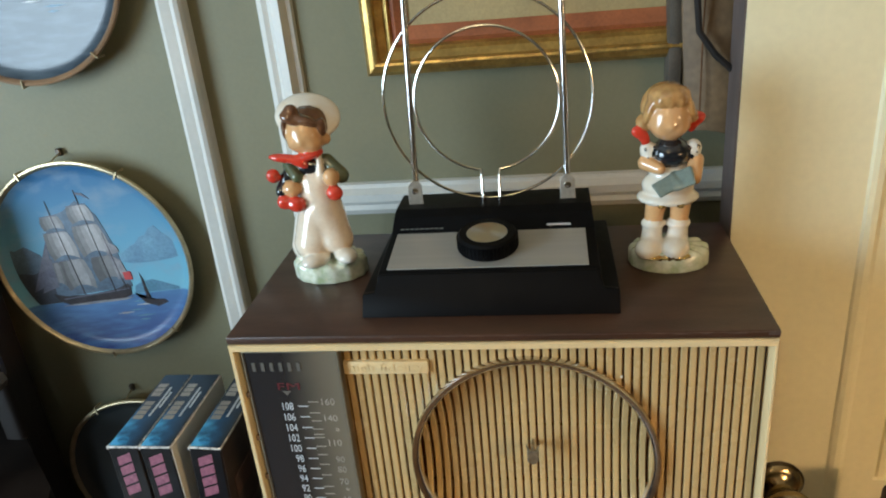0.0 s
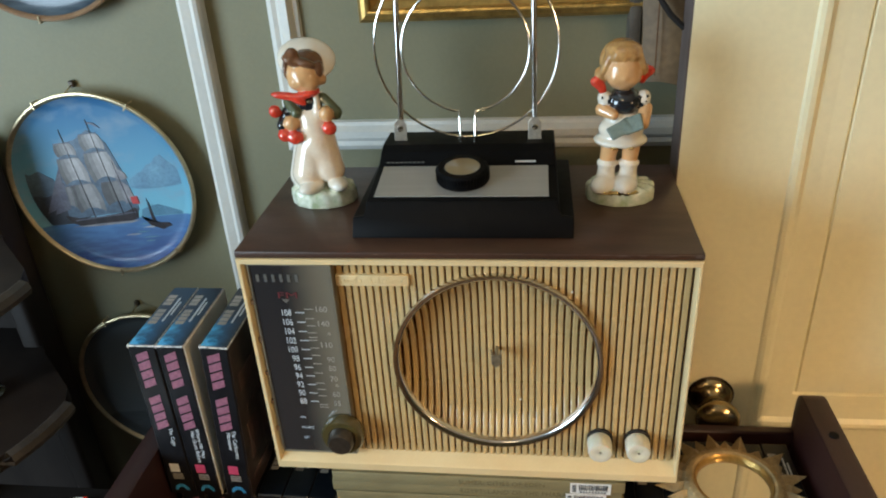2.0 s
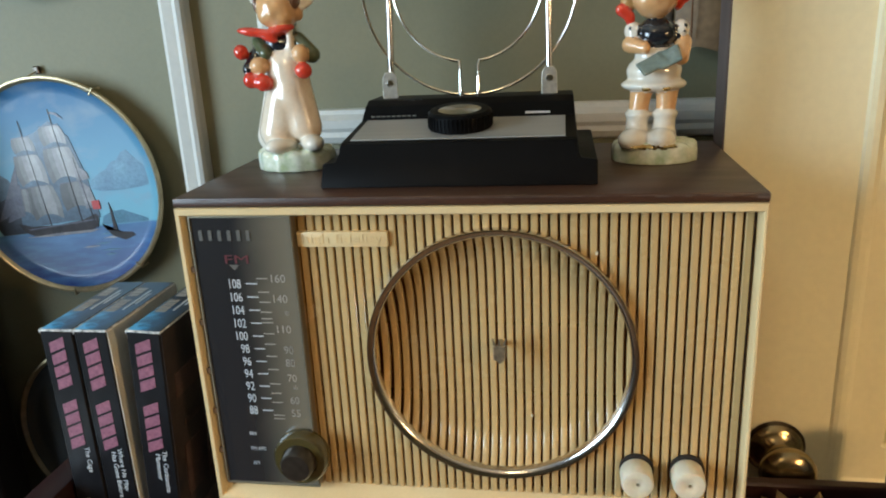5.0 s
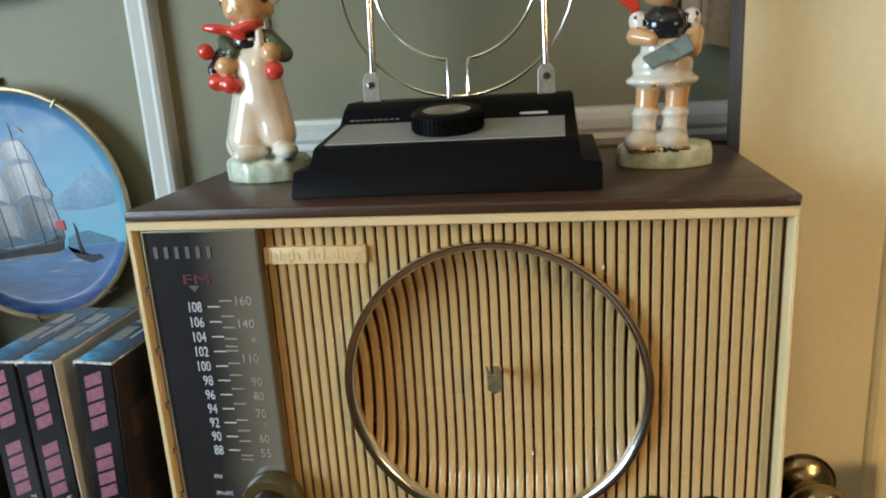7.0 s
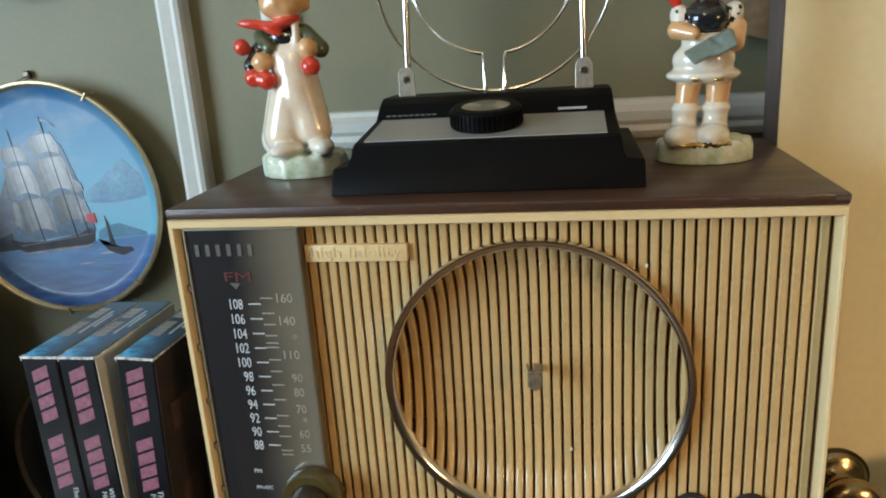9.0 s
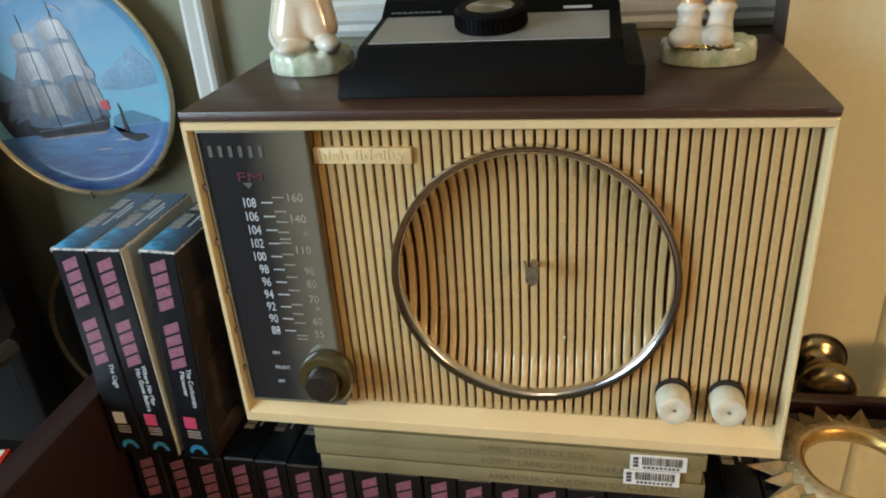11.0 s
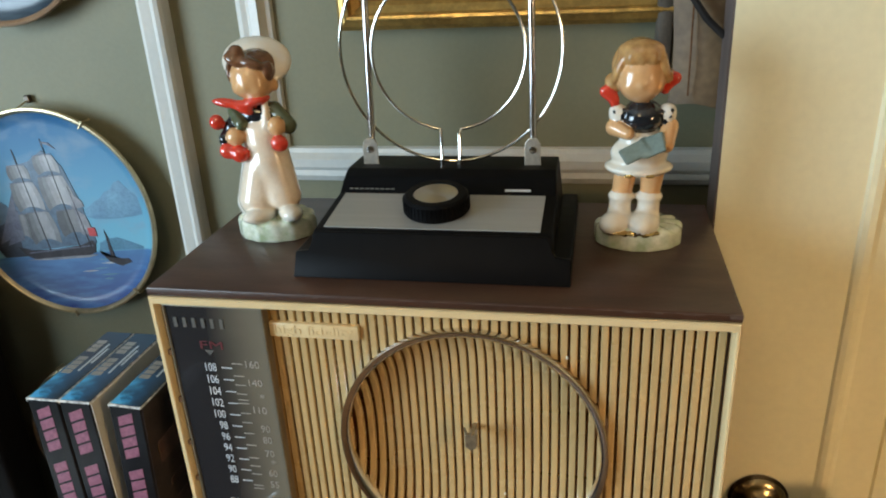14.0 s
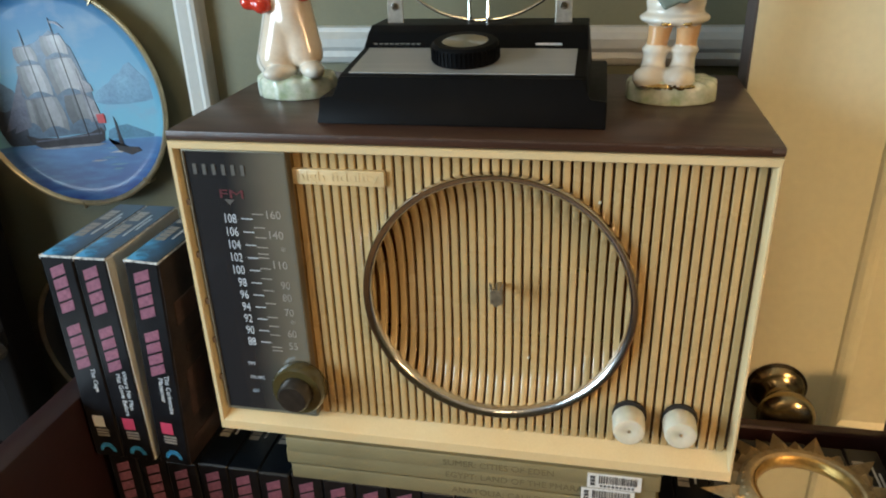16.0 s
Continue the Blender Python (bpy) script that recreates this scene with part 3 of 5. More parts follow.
c3 = cassette((-0.0595, -0.004, RT), "The Corbomite|Maneuver", HOTPINK, PICDARK, "black boxed video cassette with dark pictured side, standing upright", G3)
PIVOT = Vector((-0.0595 + VW, 0, RT)) + O
c3.matrix_basis = Matrix.Translation(PIVOT) @ Matrix.Rotation(radians(3.0), 4, "Y") @ Matrix.Translation(-PIVOT) @ c3.matrix_basis
COVERB = mat("cover_brown", (0.10, 0.055, 0.045), 0.3, var=0.4, scale=60, other=(0.03, 0.02, 0.02), coat=0.3)
for i, (a, b, c, d) in enumerate(((0.012, 0.050, 0.128, 0.148), (0.020, 0.085, 0.100, 0.106), (0.015, 0.040, 0.040, 0.085), (0.050, 0.090, 0.030, 0.092), (0.012, 0.092, 0.016, 0.022))):
    part("cover_shape", box(-0.0595 + VW + 0.0003, -0.0595 + VW + 0.0008, -0.004 + a, -0.004 + b, RT + c, RT + d), COVERB, c3)


def book(at, w, d, h, title, tx):
    b = thing("book", at, "olive gold cloth book lying under the radio", "book", "gold books under the radio")
    x, y, z = at
    bm = box(x, x + w, y, y + 0.003, z, z + h, 0.0011, 2)
    box(x, x + w, y + 0.001, y + d, z, z + 0.0022, into=bm)
    box(x, x + w, y + 0.001, y + d, z + h - 0.0022, z + h, into=bm)
    part("cover", bm, GOLDCLOTH, b, smooth=True)
    part("pages", box(x + 0.003, x + w - 0.003, y + 0.003, y + d - 0.004, z + 0.0022, z + h - 0.0022), PAGES, b)
    words("spine_title", title, 0.0078, GOLDTXT, b, on_face(x + tx, y - 0.0001, z + 0.004))
    return b


book((0.055, -0.003, -0.0133), 0.283, 0.19, 0.0133, "SUMER: CITIES OF EDEN", 0.125)
book((0.053, -0.001, -0.0267), 0.283, 0.19, 0.0133, "EGYPT: LAND OF THE PHARAOHS", 0.128)
book((0.056, -0.002, -0.0402), 0.283, 0.19, 0.0134, "ANATOLIA: CAULDRON OF CULTURES", 0.130)
for i, (x, z) in enumerate(((0.287, -0.0145), (0.283, -0.0285))):
    y = -0.0035
    st = thing("barcode_sticker", (x, y, z), "white barcode sticker on a book spine", "sticker", "barcode stickers")
    part("paper", box(x, x + 0.038, y - 0.0004, y + 0.0004, z, z + 0.0128), STICKER, st)
    bm, rnd, u = bmesh.new(), random.Random(5 + i), x + 0.008
    while u < x + 0.035:
        w = rnd.choice((0.0004, 0.0007, 0.001))
        box(u, u + w, y - 0.0007, y - 0.0003, z + 0.0045, z + 0.0115, into=bm)
        u += w + rnd.choice((0.0004, 0.0007, 0.0009))
    for k in range(9):
        box(x + 0.009 + 0.0028 * k, x + 0.0108 + 0.0028 * k, y - 0.0007, y - 0.0003, z + 0.0014, z + 0.0032, into=bm)
    for k in range(3):
        box(x + 0.002, x + 0.0055, y - 0.0007, y - 0.0003, z + 0.0022 + 0.0032 * k, z + 0.0046 + 0.0032 * k, into=bm)
    part("bars", bm, BLACKINK, st)

# sunburst mirror, lying flat on the cassettes
MX, MY, MZ = 0.448, 0.036, RT
sun = thing("sunburst_mirror", (MX, MY, MZ), "small round mirror in a gold sunburst frame, lying on cassettes", "mirror")
MT = Matrix.Translation((MX, MY, MZ + 0.001)) @ Matrix.Diagonal((0.93, 0.93, 1, 1))
rnd = random.Random(3)
for k in range(26):
    a = 2 * math.pi * k / 26 + rnd.uniform(-0.05, 0.05)
    ln = (0.082 if k % 2 else 0.070) + rnd.uniform(-0.004, 0.004)
    bm = bmesh.new()
    r0, wd = 0.046, 0.0102 if k % 2 else 0.0084
    vs = [bm.verts.new(c) for c in ((r0, -wd * 0.8, 0.001), (r0 + 0.012, -wd, 0.001), (ln, 0, 0.003), (r0 + 0.012, wd, 0.001), (r0, wd * 0.8, 0.001), (r0, 0, 0.008), (r0 + 0.012, 0, 0.009))]
    for f in ((0, 1, 6, 5), (1, 2, 6), (2, 3, 6), (3, 4, 5, 6), (0, 5, 4), (4, 3, 2, 1, 0)):
        bm.faces.new([vs[i] for i in f])
    bmesh.ops.transform(bm, matrix=MT @ Matrix.Rotation(a, 4, "Z"), verts=bm.verts)
    part("ray", bm, SUNGOLD, sun)
part("frame_ring", lathe([(0.0375, 0.004), (0.0395, 0.009), (0.043, 0.0115), (0.047, 0.011), (0.0515, 0.008), (0.053, 0.003), (0.053, 0), (0.0375, 0)], MT), SUNGOLD, sun, smooth=True)
part("inner_lip", lathe([(0.0368, 0.0045), (0.0375, 0.0085), (0.0395, 0.0105), (0.0405, 0.009)], MT), GILT, sun, "gilt inner lip", True)
bm = bmesh.new()
for k in range(40):
    merge(bm, box(0.0412, 0.0492, -0.0020, 0.0020, 0.0070, 0.0142, 0.0010), MT @ Matrix.Rotation(2 * math.pi * (k + 0.5) / 40, 4, "Z") @ Matrix.Rotation(radians(4), 4, "Y"))
part("ridges", bm, SUNGOLD, sun, smooth=True)
part("glass", lathe([(0, 0.0045), (0.0378, 0.0045), (0.0378, 0.002), (0, 0.002)], MT), MIRROR, sun, "silvered mirror glass")

# ---- the radio ----
W, H = 0.385, 0.2365
radio = thing("table_radio", (0.19, 0.09, 0), "cream and brown vintage table radio with slatted grille", "radio")
part("cabinet", ring_frame(0.002, W - 0.002, 0.0, 0.2375, [(0.006, 0.046), (0.006, 0.0145), (0, 0.0145), (0, 0.187), (0.003, 0.188)], close=True), BROWN, radio, "dark brown cabinet", True)
bm = box(-0.0005, W + 0.0005, 0.0015, 0.190, 0.2370, 0.2432, 0.0012, 2)
top_slab = part("cabinet_top", bm, BROWN, radio, "dark brown grained top", True)
bm = bmesh.new()
rnd = random.Random(11)
box(W - 0.007, W + 0.0002, 0.0012, 0.0018, 0.2395, 0.2426, into=bm)
box(0.0, W - 0.001, 0.0012, 0.0018, 0.2417, 0.2421, into=bm)
part("scuff_line", bm, SCUFF, top_slab, "scuffed front edge")
for x, w in ((0.318, 0.010), (0.336, 0.004), (0.352, 0.012), (0.020, 0.006), (0.120, 0.004)):
    part("scuff", box(x, x + w, 0.0012, 0.0017, 0.2408, 0.2414), SCUFF, top_slab, "small scuff")
GY = 0.010                                   # face of the grille
part("bezel", ring_frame(0, W, 0, H, [(0.001, 0.001, 0.001, 0.001, 0.016), (0, 0, 0, 0, 0.0015), (0.0008, 0.0008, 0.0008, 0.0008, 0.0), (0.0035, 0.0022, 0.0085, 0.0046, 0.0),
     (0.0045, 0.0028, 0.0095, 0.0054, 0.0010), (0.0085, 0.0034, 0.0185, 0.0060, GY + 0.003), (0.0085, 0.0034, 0.0185, 0.0060, 0.022)]), CREAM, radio, "cream plastic bezel")
part("back_baffle", box(0.006, W - 0.006, 0.044, 0.046, 0.006, H - 0.003), CAVITY, radio, "dark baffle behind the grille")
for z in (0.085, 0.140, 0.196):
    part("tie_rod", tube([(0.084, 0.0372, z), (0.378, 0.0372, z)], 0.0011, 6), AMBERW, radio, "amber tie rod")
CX, CZ, CR = 0.2195, 0.1265, 0.0895


def dish(x, z):
    """How far the grille is dished inside the ring."""
    r = math.hypot(x - CX, z - CZ) / CR
    return 0.0 if r >= 1 else 0.0205 * (1 - r ** 6.0)


# fibre board close behind the slats, cut out round the speaker
bm, rim_in, rim_out = bmesh.new(), [], []
for k in range(96):
    c, q = math.cos(2 * math.pi * k / 96), math.sin(2 * math.pi * k / 96)
    far = min((W - 0.006 - CX if c > 0 else CX - 0.082) / max(abs(c), 1e-6), (H - 0.005 - CZ if q > 0 else CZ - 0.008) / max(abs(q), 1e-6))
    rim_in.append([bm.verts.new((CX + 0.0925 * c, y, CZ + 0.0925 * q)) for y in (0.0185, 0.0205)])
    rim_out.append([bm.verts.new((CX + far * c, y, CZ + far * q)) for y in (0.0185, 0.0205)])
for k in range(96):
    a, b, c, d = rim_in[k], rim_in[(k + 1) % 96], rim_out[k], rim_out[(k + 1) % 96]
    for f in ((a[0], b[0], d[0], c[0]), (a[1], c[1], d[1], b[1]), (a[0], a[1], b[1], b[0]), (c[0], d[0], d[1], c[1])):
        bm.faces.new(f)
part("fibre_board", bm, BAFFLE, radio, "brown fibre board behind the slats")
for z in (0.085, 0.140, 0.196):
    half = math.sqrt(0.0935 ** 2 - (z - CZ) ** 2)
    for a, b in ((0.084, CX - half), (CX + half, 0.378)):
        part("tie_rod", tube([(a, 0.0165, z), (b, 0.0165, z)], 0.0010, 6), AMBERW, radio, "amber tie rod")


GX0, GX1 = 0.0830, 0.3799
N = 48
PITCH = (GX1 - GX0) / 47
for i in range(N):
    x = GX0 + PITCH * (i - 0.5)              # the gaps lie at GX0 + n * PITCH
    half, zs = PITCH * 0.365, [0.0188]
    if abs(x - CX) < CR:
        s = math.sqrt(CR ** 2 - (x - CX) ** 2)
        k = 30
        zs += [CZ - s * math.cos(math.pi * j / k) for j in range(k + 1)]
    zs.append(H - 0.0062)
    bm, rows = bmesh.new(), []
    for z in zs:
        y = GY + dish(x, z)
        rows.append([bm.verts.new(c) for c in ((x - half, y + 0.0045, z), (x - half, y + 0.0006, z), (x - half + 0.0006, y, z), (x + half - 0.0006, y, z), (x + half, y + 0.0006, z), (x + half, y + 0.0045, z))])
    for p, q in zip(rows, rows[1:]):
        for j in range(6):
            bm.faces.new((p[j], p[(j + 1) % 6], q[(j + 1) % 6], q[j]))
    part("slat", bm, SLAT, radio, smooth=True)
RM = Matrix.Translation((CX, GY - 0.002, CZ)) @ Matrix.Rotation(radians(90), 4, "X")
part("speaker_ring", lathe([(0.0880, -0.006), (0.0878, 0.0014), (0.0886, 0.0024), (0.0920, 0.0044), (0.0927, 0.0043), (0.0932, 0.0034), (0.0932, -0.003), (0.0880, -0.006)], RM, 128), CHROME, radio, "polished chrome ring", True)
cy = GY + 0.0015
crest = prism([(CX - 0.0052, 0.1340), (CX - 0.0052, 0.1238), (CX - 0.0007, 0.1203), (CX + 0.0038, 0.1238), (CX + 0.0038, 0.1340)], "y", cy, cy + 0.003, 0.0007)
box(CX - 0.0022, CX + 0.0008, cy + 0.002, GY + 0.0205, 0.1270, 0.1310, into=crest)
for dx in (-0.0037, 0, 0.0037):
    merge(crest, prism([(CX - 0.0007 + dx * 0.8 - 0.0008, 0.1335), (CX - 0.0007 + dx * 0.8 + 0.0008, 0.1335), (CX - 0.0007 + dx * 1.25 + 0.0005, 0.1388), (CX - 0.0007 + dx * 1.25 - 0.0005, 0.1388)], "y", cy + 0.0006, cy + 0.0022))
part("crest", crest, BRONZE, radio, "small bronze shield badge")
badge = part("badge_plate", box(0.0830, 0.1466, GY - 0.003, GY + 0.002, 0.2070, 0.2178, 0.0008, 2), CREAM, radio, "cream badge with raised script", True)
words("badge_script", "high fidelity", 0.0098, CREAM, badge, on_face(0.0860, GY - 0.0031, 0.2100), width=0.056, depth=0.0007)

for x, y, z in ((0.284, 0.0095, 0.202), (0.240, 0.0272, 0.072), (0.245, 0.0262, 0.059)):
    f = bmesh.new()
    blob(f, (x, y, z), (0.0009, 0.0006, 0.0014), 0, seg=8, rings=6)
    part("fleck", f, IVORY, radio, "pale dried fleck")

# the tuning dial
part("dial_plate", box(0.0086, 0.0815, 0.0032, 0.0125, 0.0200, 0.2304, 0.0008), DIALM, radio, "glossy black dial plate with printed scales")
part("dial_edge", ring_frame(0.0083, 0.0820, 0.0195, 0.2306, [(0, 0.012), (0, 0.0024), (0.0009, 0.0021), (0.0014, 0.0032)]), mat("dull_dial_rim", (0.30, 0.27, 0.20), 0.3, metal=0.6), radio, "thin dull dial rim")
CLIPBR = mat("brown_clip", (0.16, 0.08, 0.03), 0.5)
for z in (0.046, 0.079, 0.112, 0.150, 0.190):
    part("bezel_clip", box(0.0055, 0.0083, 0.0022, 0.0052, z, z + 0.004), CLIPBR, radio, "brown clip by the dial edge")
DF = 0.0031
for i in range(6):
    x = 0.0145 + 0.0069 * i
    part("maker_mark", box(x, x + 0.0026, DF - 0.0004, DF, 0.2130, 0.2204), INKGREY, radio, "grey letter blocks")
words("band_mark", "FM", 0.0088, REDINK, radio, on_face(0.0300, DF - 0.0001, 0.1965), width=0.017)
part("pointer_mark", prism([(0.034, 0.1955), (0.041, 0.1955), (0.0375, 0.1915)], "y", DF - 0.0003, DF), INKGREY, radio)
for k, v in enumerate((108, 106, 104, 102, 100, 98, 96, 94, 92, 90, 88)):
    z = 0.1817 - 0.0099 * k
    words("fm_number", str(v), 0.0096, INK, radio, on_face(0.0405, DF - 0.0001, z - 0.0034), width=0.0084 if v > 99 else 0.0062, align="RIGHT")
    part("fm_tick", box(0.0442, 0.0522, DF - 0.0003, DF, z - 0.0003, z + 0.0004), INK, radio)
for z, s in ((0.187, "160"), (0.172, "140"), (0.160, "*"), (0.149, "110"), (0.133, "90"), (0.123, "80"), (0.111, "70"), (0.102, "*"), (0.093, "60"), (0.0825, "55")):
    words("am_number", s, 0.0084, INKDIM, radio, on_face(0.0735, DF - 0.0001, z - 0.0043), width=None if s == "*" else 0.0034 * len(s), align="RIGHT")
for k, z in enumerate((0.187, 0.177, 0.1695, 0.162, 0.157, 0.154, 0.1455, 0.1375, 0.128, 0.1175, 0.106, 0.0985, 0.091, 0.0805, 0.0775)):
    part("am_tick", box(0.0525, 0.0605, DF - 0.0003, DF, z - 0.0018, z - 0.0011), INKDIM, radio)
for z, s, w in ((0.0625, "FM", 0.005), (0.0500, "FM-AFC", 0.0115), (0.0375, "AM", 0.005)):
    words("mode_word", s, 0.0042, INK, radio, on_face(0.0310, DF - 0.0001, z - 0.0012), width=w)
TM = Matrix.Translation((0.0730, DF, 0.0490)) @ Matrix.Rotation(radians(90), 4, "X") @ Matrix.Diagonal((1.13, 1.13, 1, 1))
knob = part("tuning_knob", lathe([(0, 0), (0.0175, 0), (0.0182, 0.002), (0.0180, 0.010), (0.0165, 0.0125), (0.0115, 0.0125), (0.0105, 0.0095), (0, 0.0095)], TM), SMOKEGL, radio, "olive clear plastic tuning knob", True)
part("knob_cap", lathe([(0, 0.009), (0.0112, 0.009), (0.0106, 0.0200), (0.0092, 0.0225), (0.0, 0.0230)], TM), KNOBBLK, knob, "dark brown centre cap", True)
for x, z in ((0.3125, 0.0425), (0.3465, 0.0435)):
    KM = Matrix.Translation((x, 0.0075, z)) @ Matrix.Rotation(radians(90), 4, "X") @ Matrix.Diagonal((0.89, 0.89, 1, 1))
    k2 = part("control_knob", lathe([(0, 0), (0.0112, 0), (0.0125, 0.002), (0.0122, 0.0150), (0.0114, 0.0172), (0.0095, 0.0178), (0.003, 0.0166), (0.0012, 0.0160), (0, 0.0160)], KM), IVORY, radio, "ivory plastic control knob", True)
    part("knob_mark", lathe([(0, 0.0160), (0.0013, 0.0162), (0.0010, 0.0170), (0, 0.0170)], KM, 12), BRONZE, k2)
    part("shaft_hole", lathe([(0.0, 0.0004), (0.0132, 0.0004), (0.0132, -0.002), (0, -0.002)], Matrix.Translation((0.0006, 0, 0.0012)) @ KM), DARKFAB, radio, "dark shaft hole")

# ---- the loop aerial on the radio ----
TZ = 0.2432
aer = thing("loop_aerial", (0.19, 0.1, TZ), "black indoor loop aerial with chrome rods and rings", "aerial")


def taper(x0, x1, y0, y1, z0, X0, X1, Y0, Y1, z1, bevel):
    bm = bmesh.new()
    v = [bm.verts.new(c) for c in ((x0, y0, z0), (x1, y0, z0), (x1, y1, z0), (x0, y1, z0), (X0, Y0, z1), (X1, Y0, z1), (X1, Y1, z1), (X0, Y1, z1))]
    for f in ((3, 2, 1, 0), (4, 5, 6, 7), (0, 1, 5, 4), (1, 2, 6, 5), (2, 3, 7, 6), (3, 0, 4, 7)):
        bm.faces.new([v[i] for i in f])
    bmesh.ops.bevel(bm, geom=bm.edges[:], offset=bevel, segments=2, profile=0.5, affect="EDGES")
    return bm


ZP = TZ + 0.0155                             # top of the wider plinth
FR = (0.0415 - 0.0265) / (0.2705 - TZ)       # slope of the front face
part("plinth", prism([(0.0265, TZ), (0.168, TZ), (0.166, ZP), (0.0265 + FR * 0.0155, ZP)], "x", 0.0970, 0.2850, 0.0012), BLKPL, aer, smooth=True)
bm = prism([(0.0267 + FR * 0.0145, ZP - 0.001), (0.164, ZP - 0.001), (0.160, 0.2915), (0.121, 0.2925), (0.112, 0.2885), (0.101, 0.2790), (0.0465, 0.2722), (0.0415, 0.2705)], "x", 0.1060, 0.2750, 0.0012)
for v in bm.verts:
    v.co.x += (0.19 - v.co.x) * 0.06 * (v.co.z - TZ) / 0.05
body = part("housing", bm, BLKPL, aer, smooth=True)
face = [(0.0972, TZ + 0.0004), (0.2848, TZ + 0.0004), (0.2843, ZP), (0.2745, ZP + 0.001), (0.2690, 0.2712), (0.1110, 0.2712), (0.1065, ZP + 0.001), (0.0977, ZP)]
bm = prism(face, "y", 0, 0.004, 0.0006)
for v in bm.verts:
    v.co.y += 0.0261 + FR * (v.co.z - TZ)
part("front_face", bm, BLKPL, aer, smooth=True)
part("front_panel", prism([(0.0475, 0.2724), (0.0995, 0.2789), (0.0995, 0.2796), (0.0475, 0.2731)], "x", 0.1150, 0.2640), SILVPL, aer, "brushed silver panel")
bm = box(0.2345, 0.2530, 0.1034, 0.1042, 0.2806, 0.2826)
part("panel_print", bm, INK, aer, "small white printed bar")
bm = bmesh.new()
for k in range(9):
    box(0.117 + 0.004 * k, 0.1198 + 0.004 * k, 0.1034, 0.1042, 0.2812, 0.2822, into=bm)
part("caption_print", bm, INKGREY, aer)
AM = Matrix.Translation((0.1895, 0.0765, 0.2765)) @ Matrix.Rotation(radians(7), 4, "X")
prof = [(0, 0), (0.0225, 0), (0.0232, 0.0012), (0.0228, 0.0110), (0.0210, 0.0128), (0.0158, 0.0130), (0.0154, 0.0118), (0, 0.0118)]
bm = lathe(prof, AM, 72)
dialk = part("selector_knob", bm, BLKPL, aer, "black ribbed selector knob", True)
bm = bmesh.new()
for k in range(48):
    a = 2 * math.pi * k / 48
    merge(bm, box(0.0228, 0.0236, -0.0006, 0.0006, 0.0015, 0.0105), AM @ Matrix.Rotation(a, 4, "Z"))
part("ribs", bm, BLKPL, dialk)
m, n, l, p = nodes_of("spun_aluminium")
p.inputs["Base Color"].default_value, p.inputs["Metallic"].default_value, p.inputs["Roughness"].default_value = (0.62, 0.60, 0.55, 1), 1, 0.32
p.inputs["Anisotropic"].default_value = 0.9
tg = n.new("ShaderNodeTangent")
tg.direction_type, tg.axis = "RADIAL", "Z"
l.new(tg.outputs[0], p.inputs["Tangent"])
cap = part("knob_disc", lathe([(0, 0.0), (0.0155, 0.0), (0.0157, 0.0006), (0.0150, 0.0009), (0, 0.0009)]), m, dialk, "spun aluminium disc")
cap.data.transform(Matrix.Translation(BASE[aer.name]))
cap.matrix_basis = Matrix.Translation(-BASE[aer.name]) @ AM @ Matrix.Translation((0, 0, 0.0118))
LY = 0.139
for x, lean in ((0.1265, 0.006), (0.2520, -0.002)):
    bm = prism([(x - 0.0062, 0.2905), (x + 0.0062, 0.2905), (x + 0.0058, 0.3085), (x + 0.003, 0.3125), (x - 0.003, 0.3125), (x - 0.0058, 0.3085)], "y", LY - 0.006, LY - 0.0045, 0.0004)
    box(x - 0.0062, x + 0.0062, LY - 0.006, LY + 0.005, 0.2895, 0.2912, into=bm)
    clip = part("clip", bm, CLIPM, aer, "dull metal clip")
    part("rivet", lathe([(0, 0), (0.0030, 0), (0.0026, 0.0012), (0, 0.0018)], Matrix.Translation((x, LY - 0.006, 0.3040)) @ Matrix.Rotation(radians(90), 4, "X"), 16), CHROME, clip, smooth=True)
    rod = part("rod", tube([(x, LY, 0.300), (x + lean * 0.55, LY + 0.001, 0.40), (x + lean, LY + 0.002, 0.475)], 0.0026, 14), CHROME, aer, "chrome telescopic rod", True)
    part("rod_upper", tube([(x + lean, LY + 0.002, 0.47), (x + lean * 1.9, LY + 0.004, 0.66)], 0.0019, 12), CHROME, rod, smooth=True)
RX, RZ = 0.190, 0.3755
part("outer_ring", tube([(RX + 0.083 * math.cos(a), LY + 0.003, RZ + 0.083 * math.sin(a)) for a in [2 * math.pi * k / 96 for k in range(96)]], 0.0012, 8, True), STEEL, aer, "thin nickel wire ring", True)
gap = math.asin(0.0078 / 0.0572)
inner = [(RX - 0.0068, LY - 0.006, 0.2900), (RX - 0.0072, LY - 0.005, 0.3150)]
inner += [(RX + 0.0572 * math.sin(a), LY - 0.002, RZ - 0.0572 * math.cos(a)) for a in [-gap - (2 * math.pi - 2 * gap) * k / 80 for k in range(81)]]
inner += [(RX + 0.0072, LY - 0.005, 0.3150), (RX + 0.0068, LY - 0.006, 0.2900)]
part("inner_ring", tube(inner, 0.0012, 8), STEEL, aer, "thin nickel wire loop with two feet", True)
for s in (-1, 1):
    part("ferrule", tube([(RX + s * 0.0068, LY - 0.006, 0.288), (RX + s * 0.0068, LY - 0.006, 0.2965)], 0.0019, 10), CHROME, aer, "small chrome ferrule", True)

# ---- the two porcelain figurines, each moulded in one piece ----
def ell(slot, x, y, z, rx, ry, rz, rot=(0, 0, 0)):
    return slot, (Vector((x, y, z)), (rx, ry, rz), rot)


def limb(slot, a, b, ra, rb):
    return slot, (Vector(a), Vector(b), ra, rb)


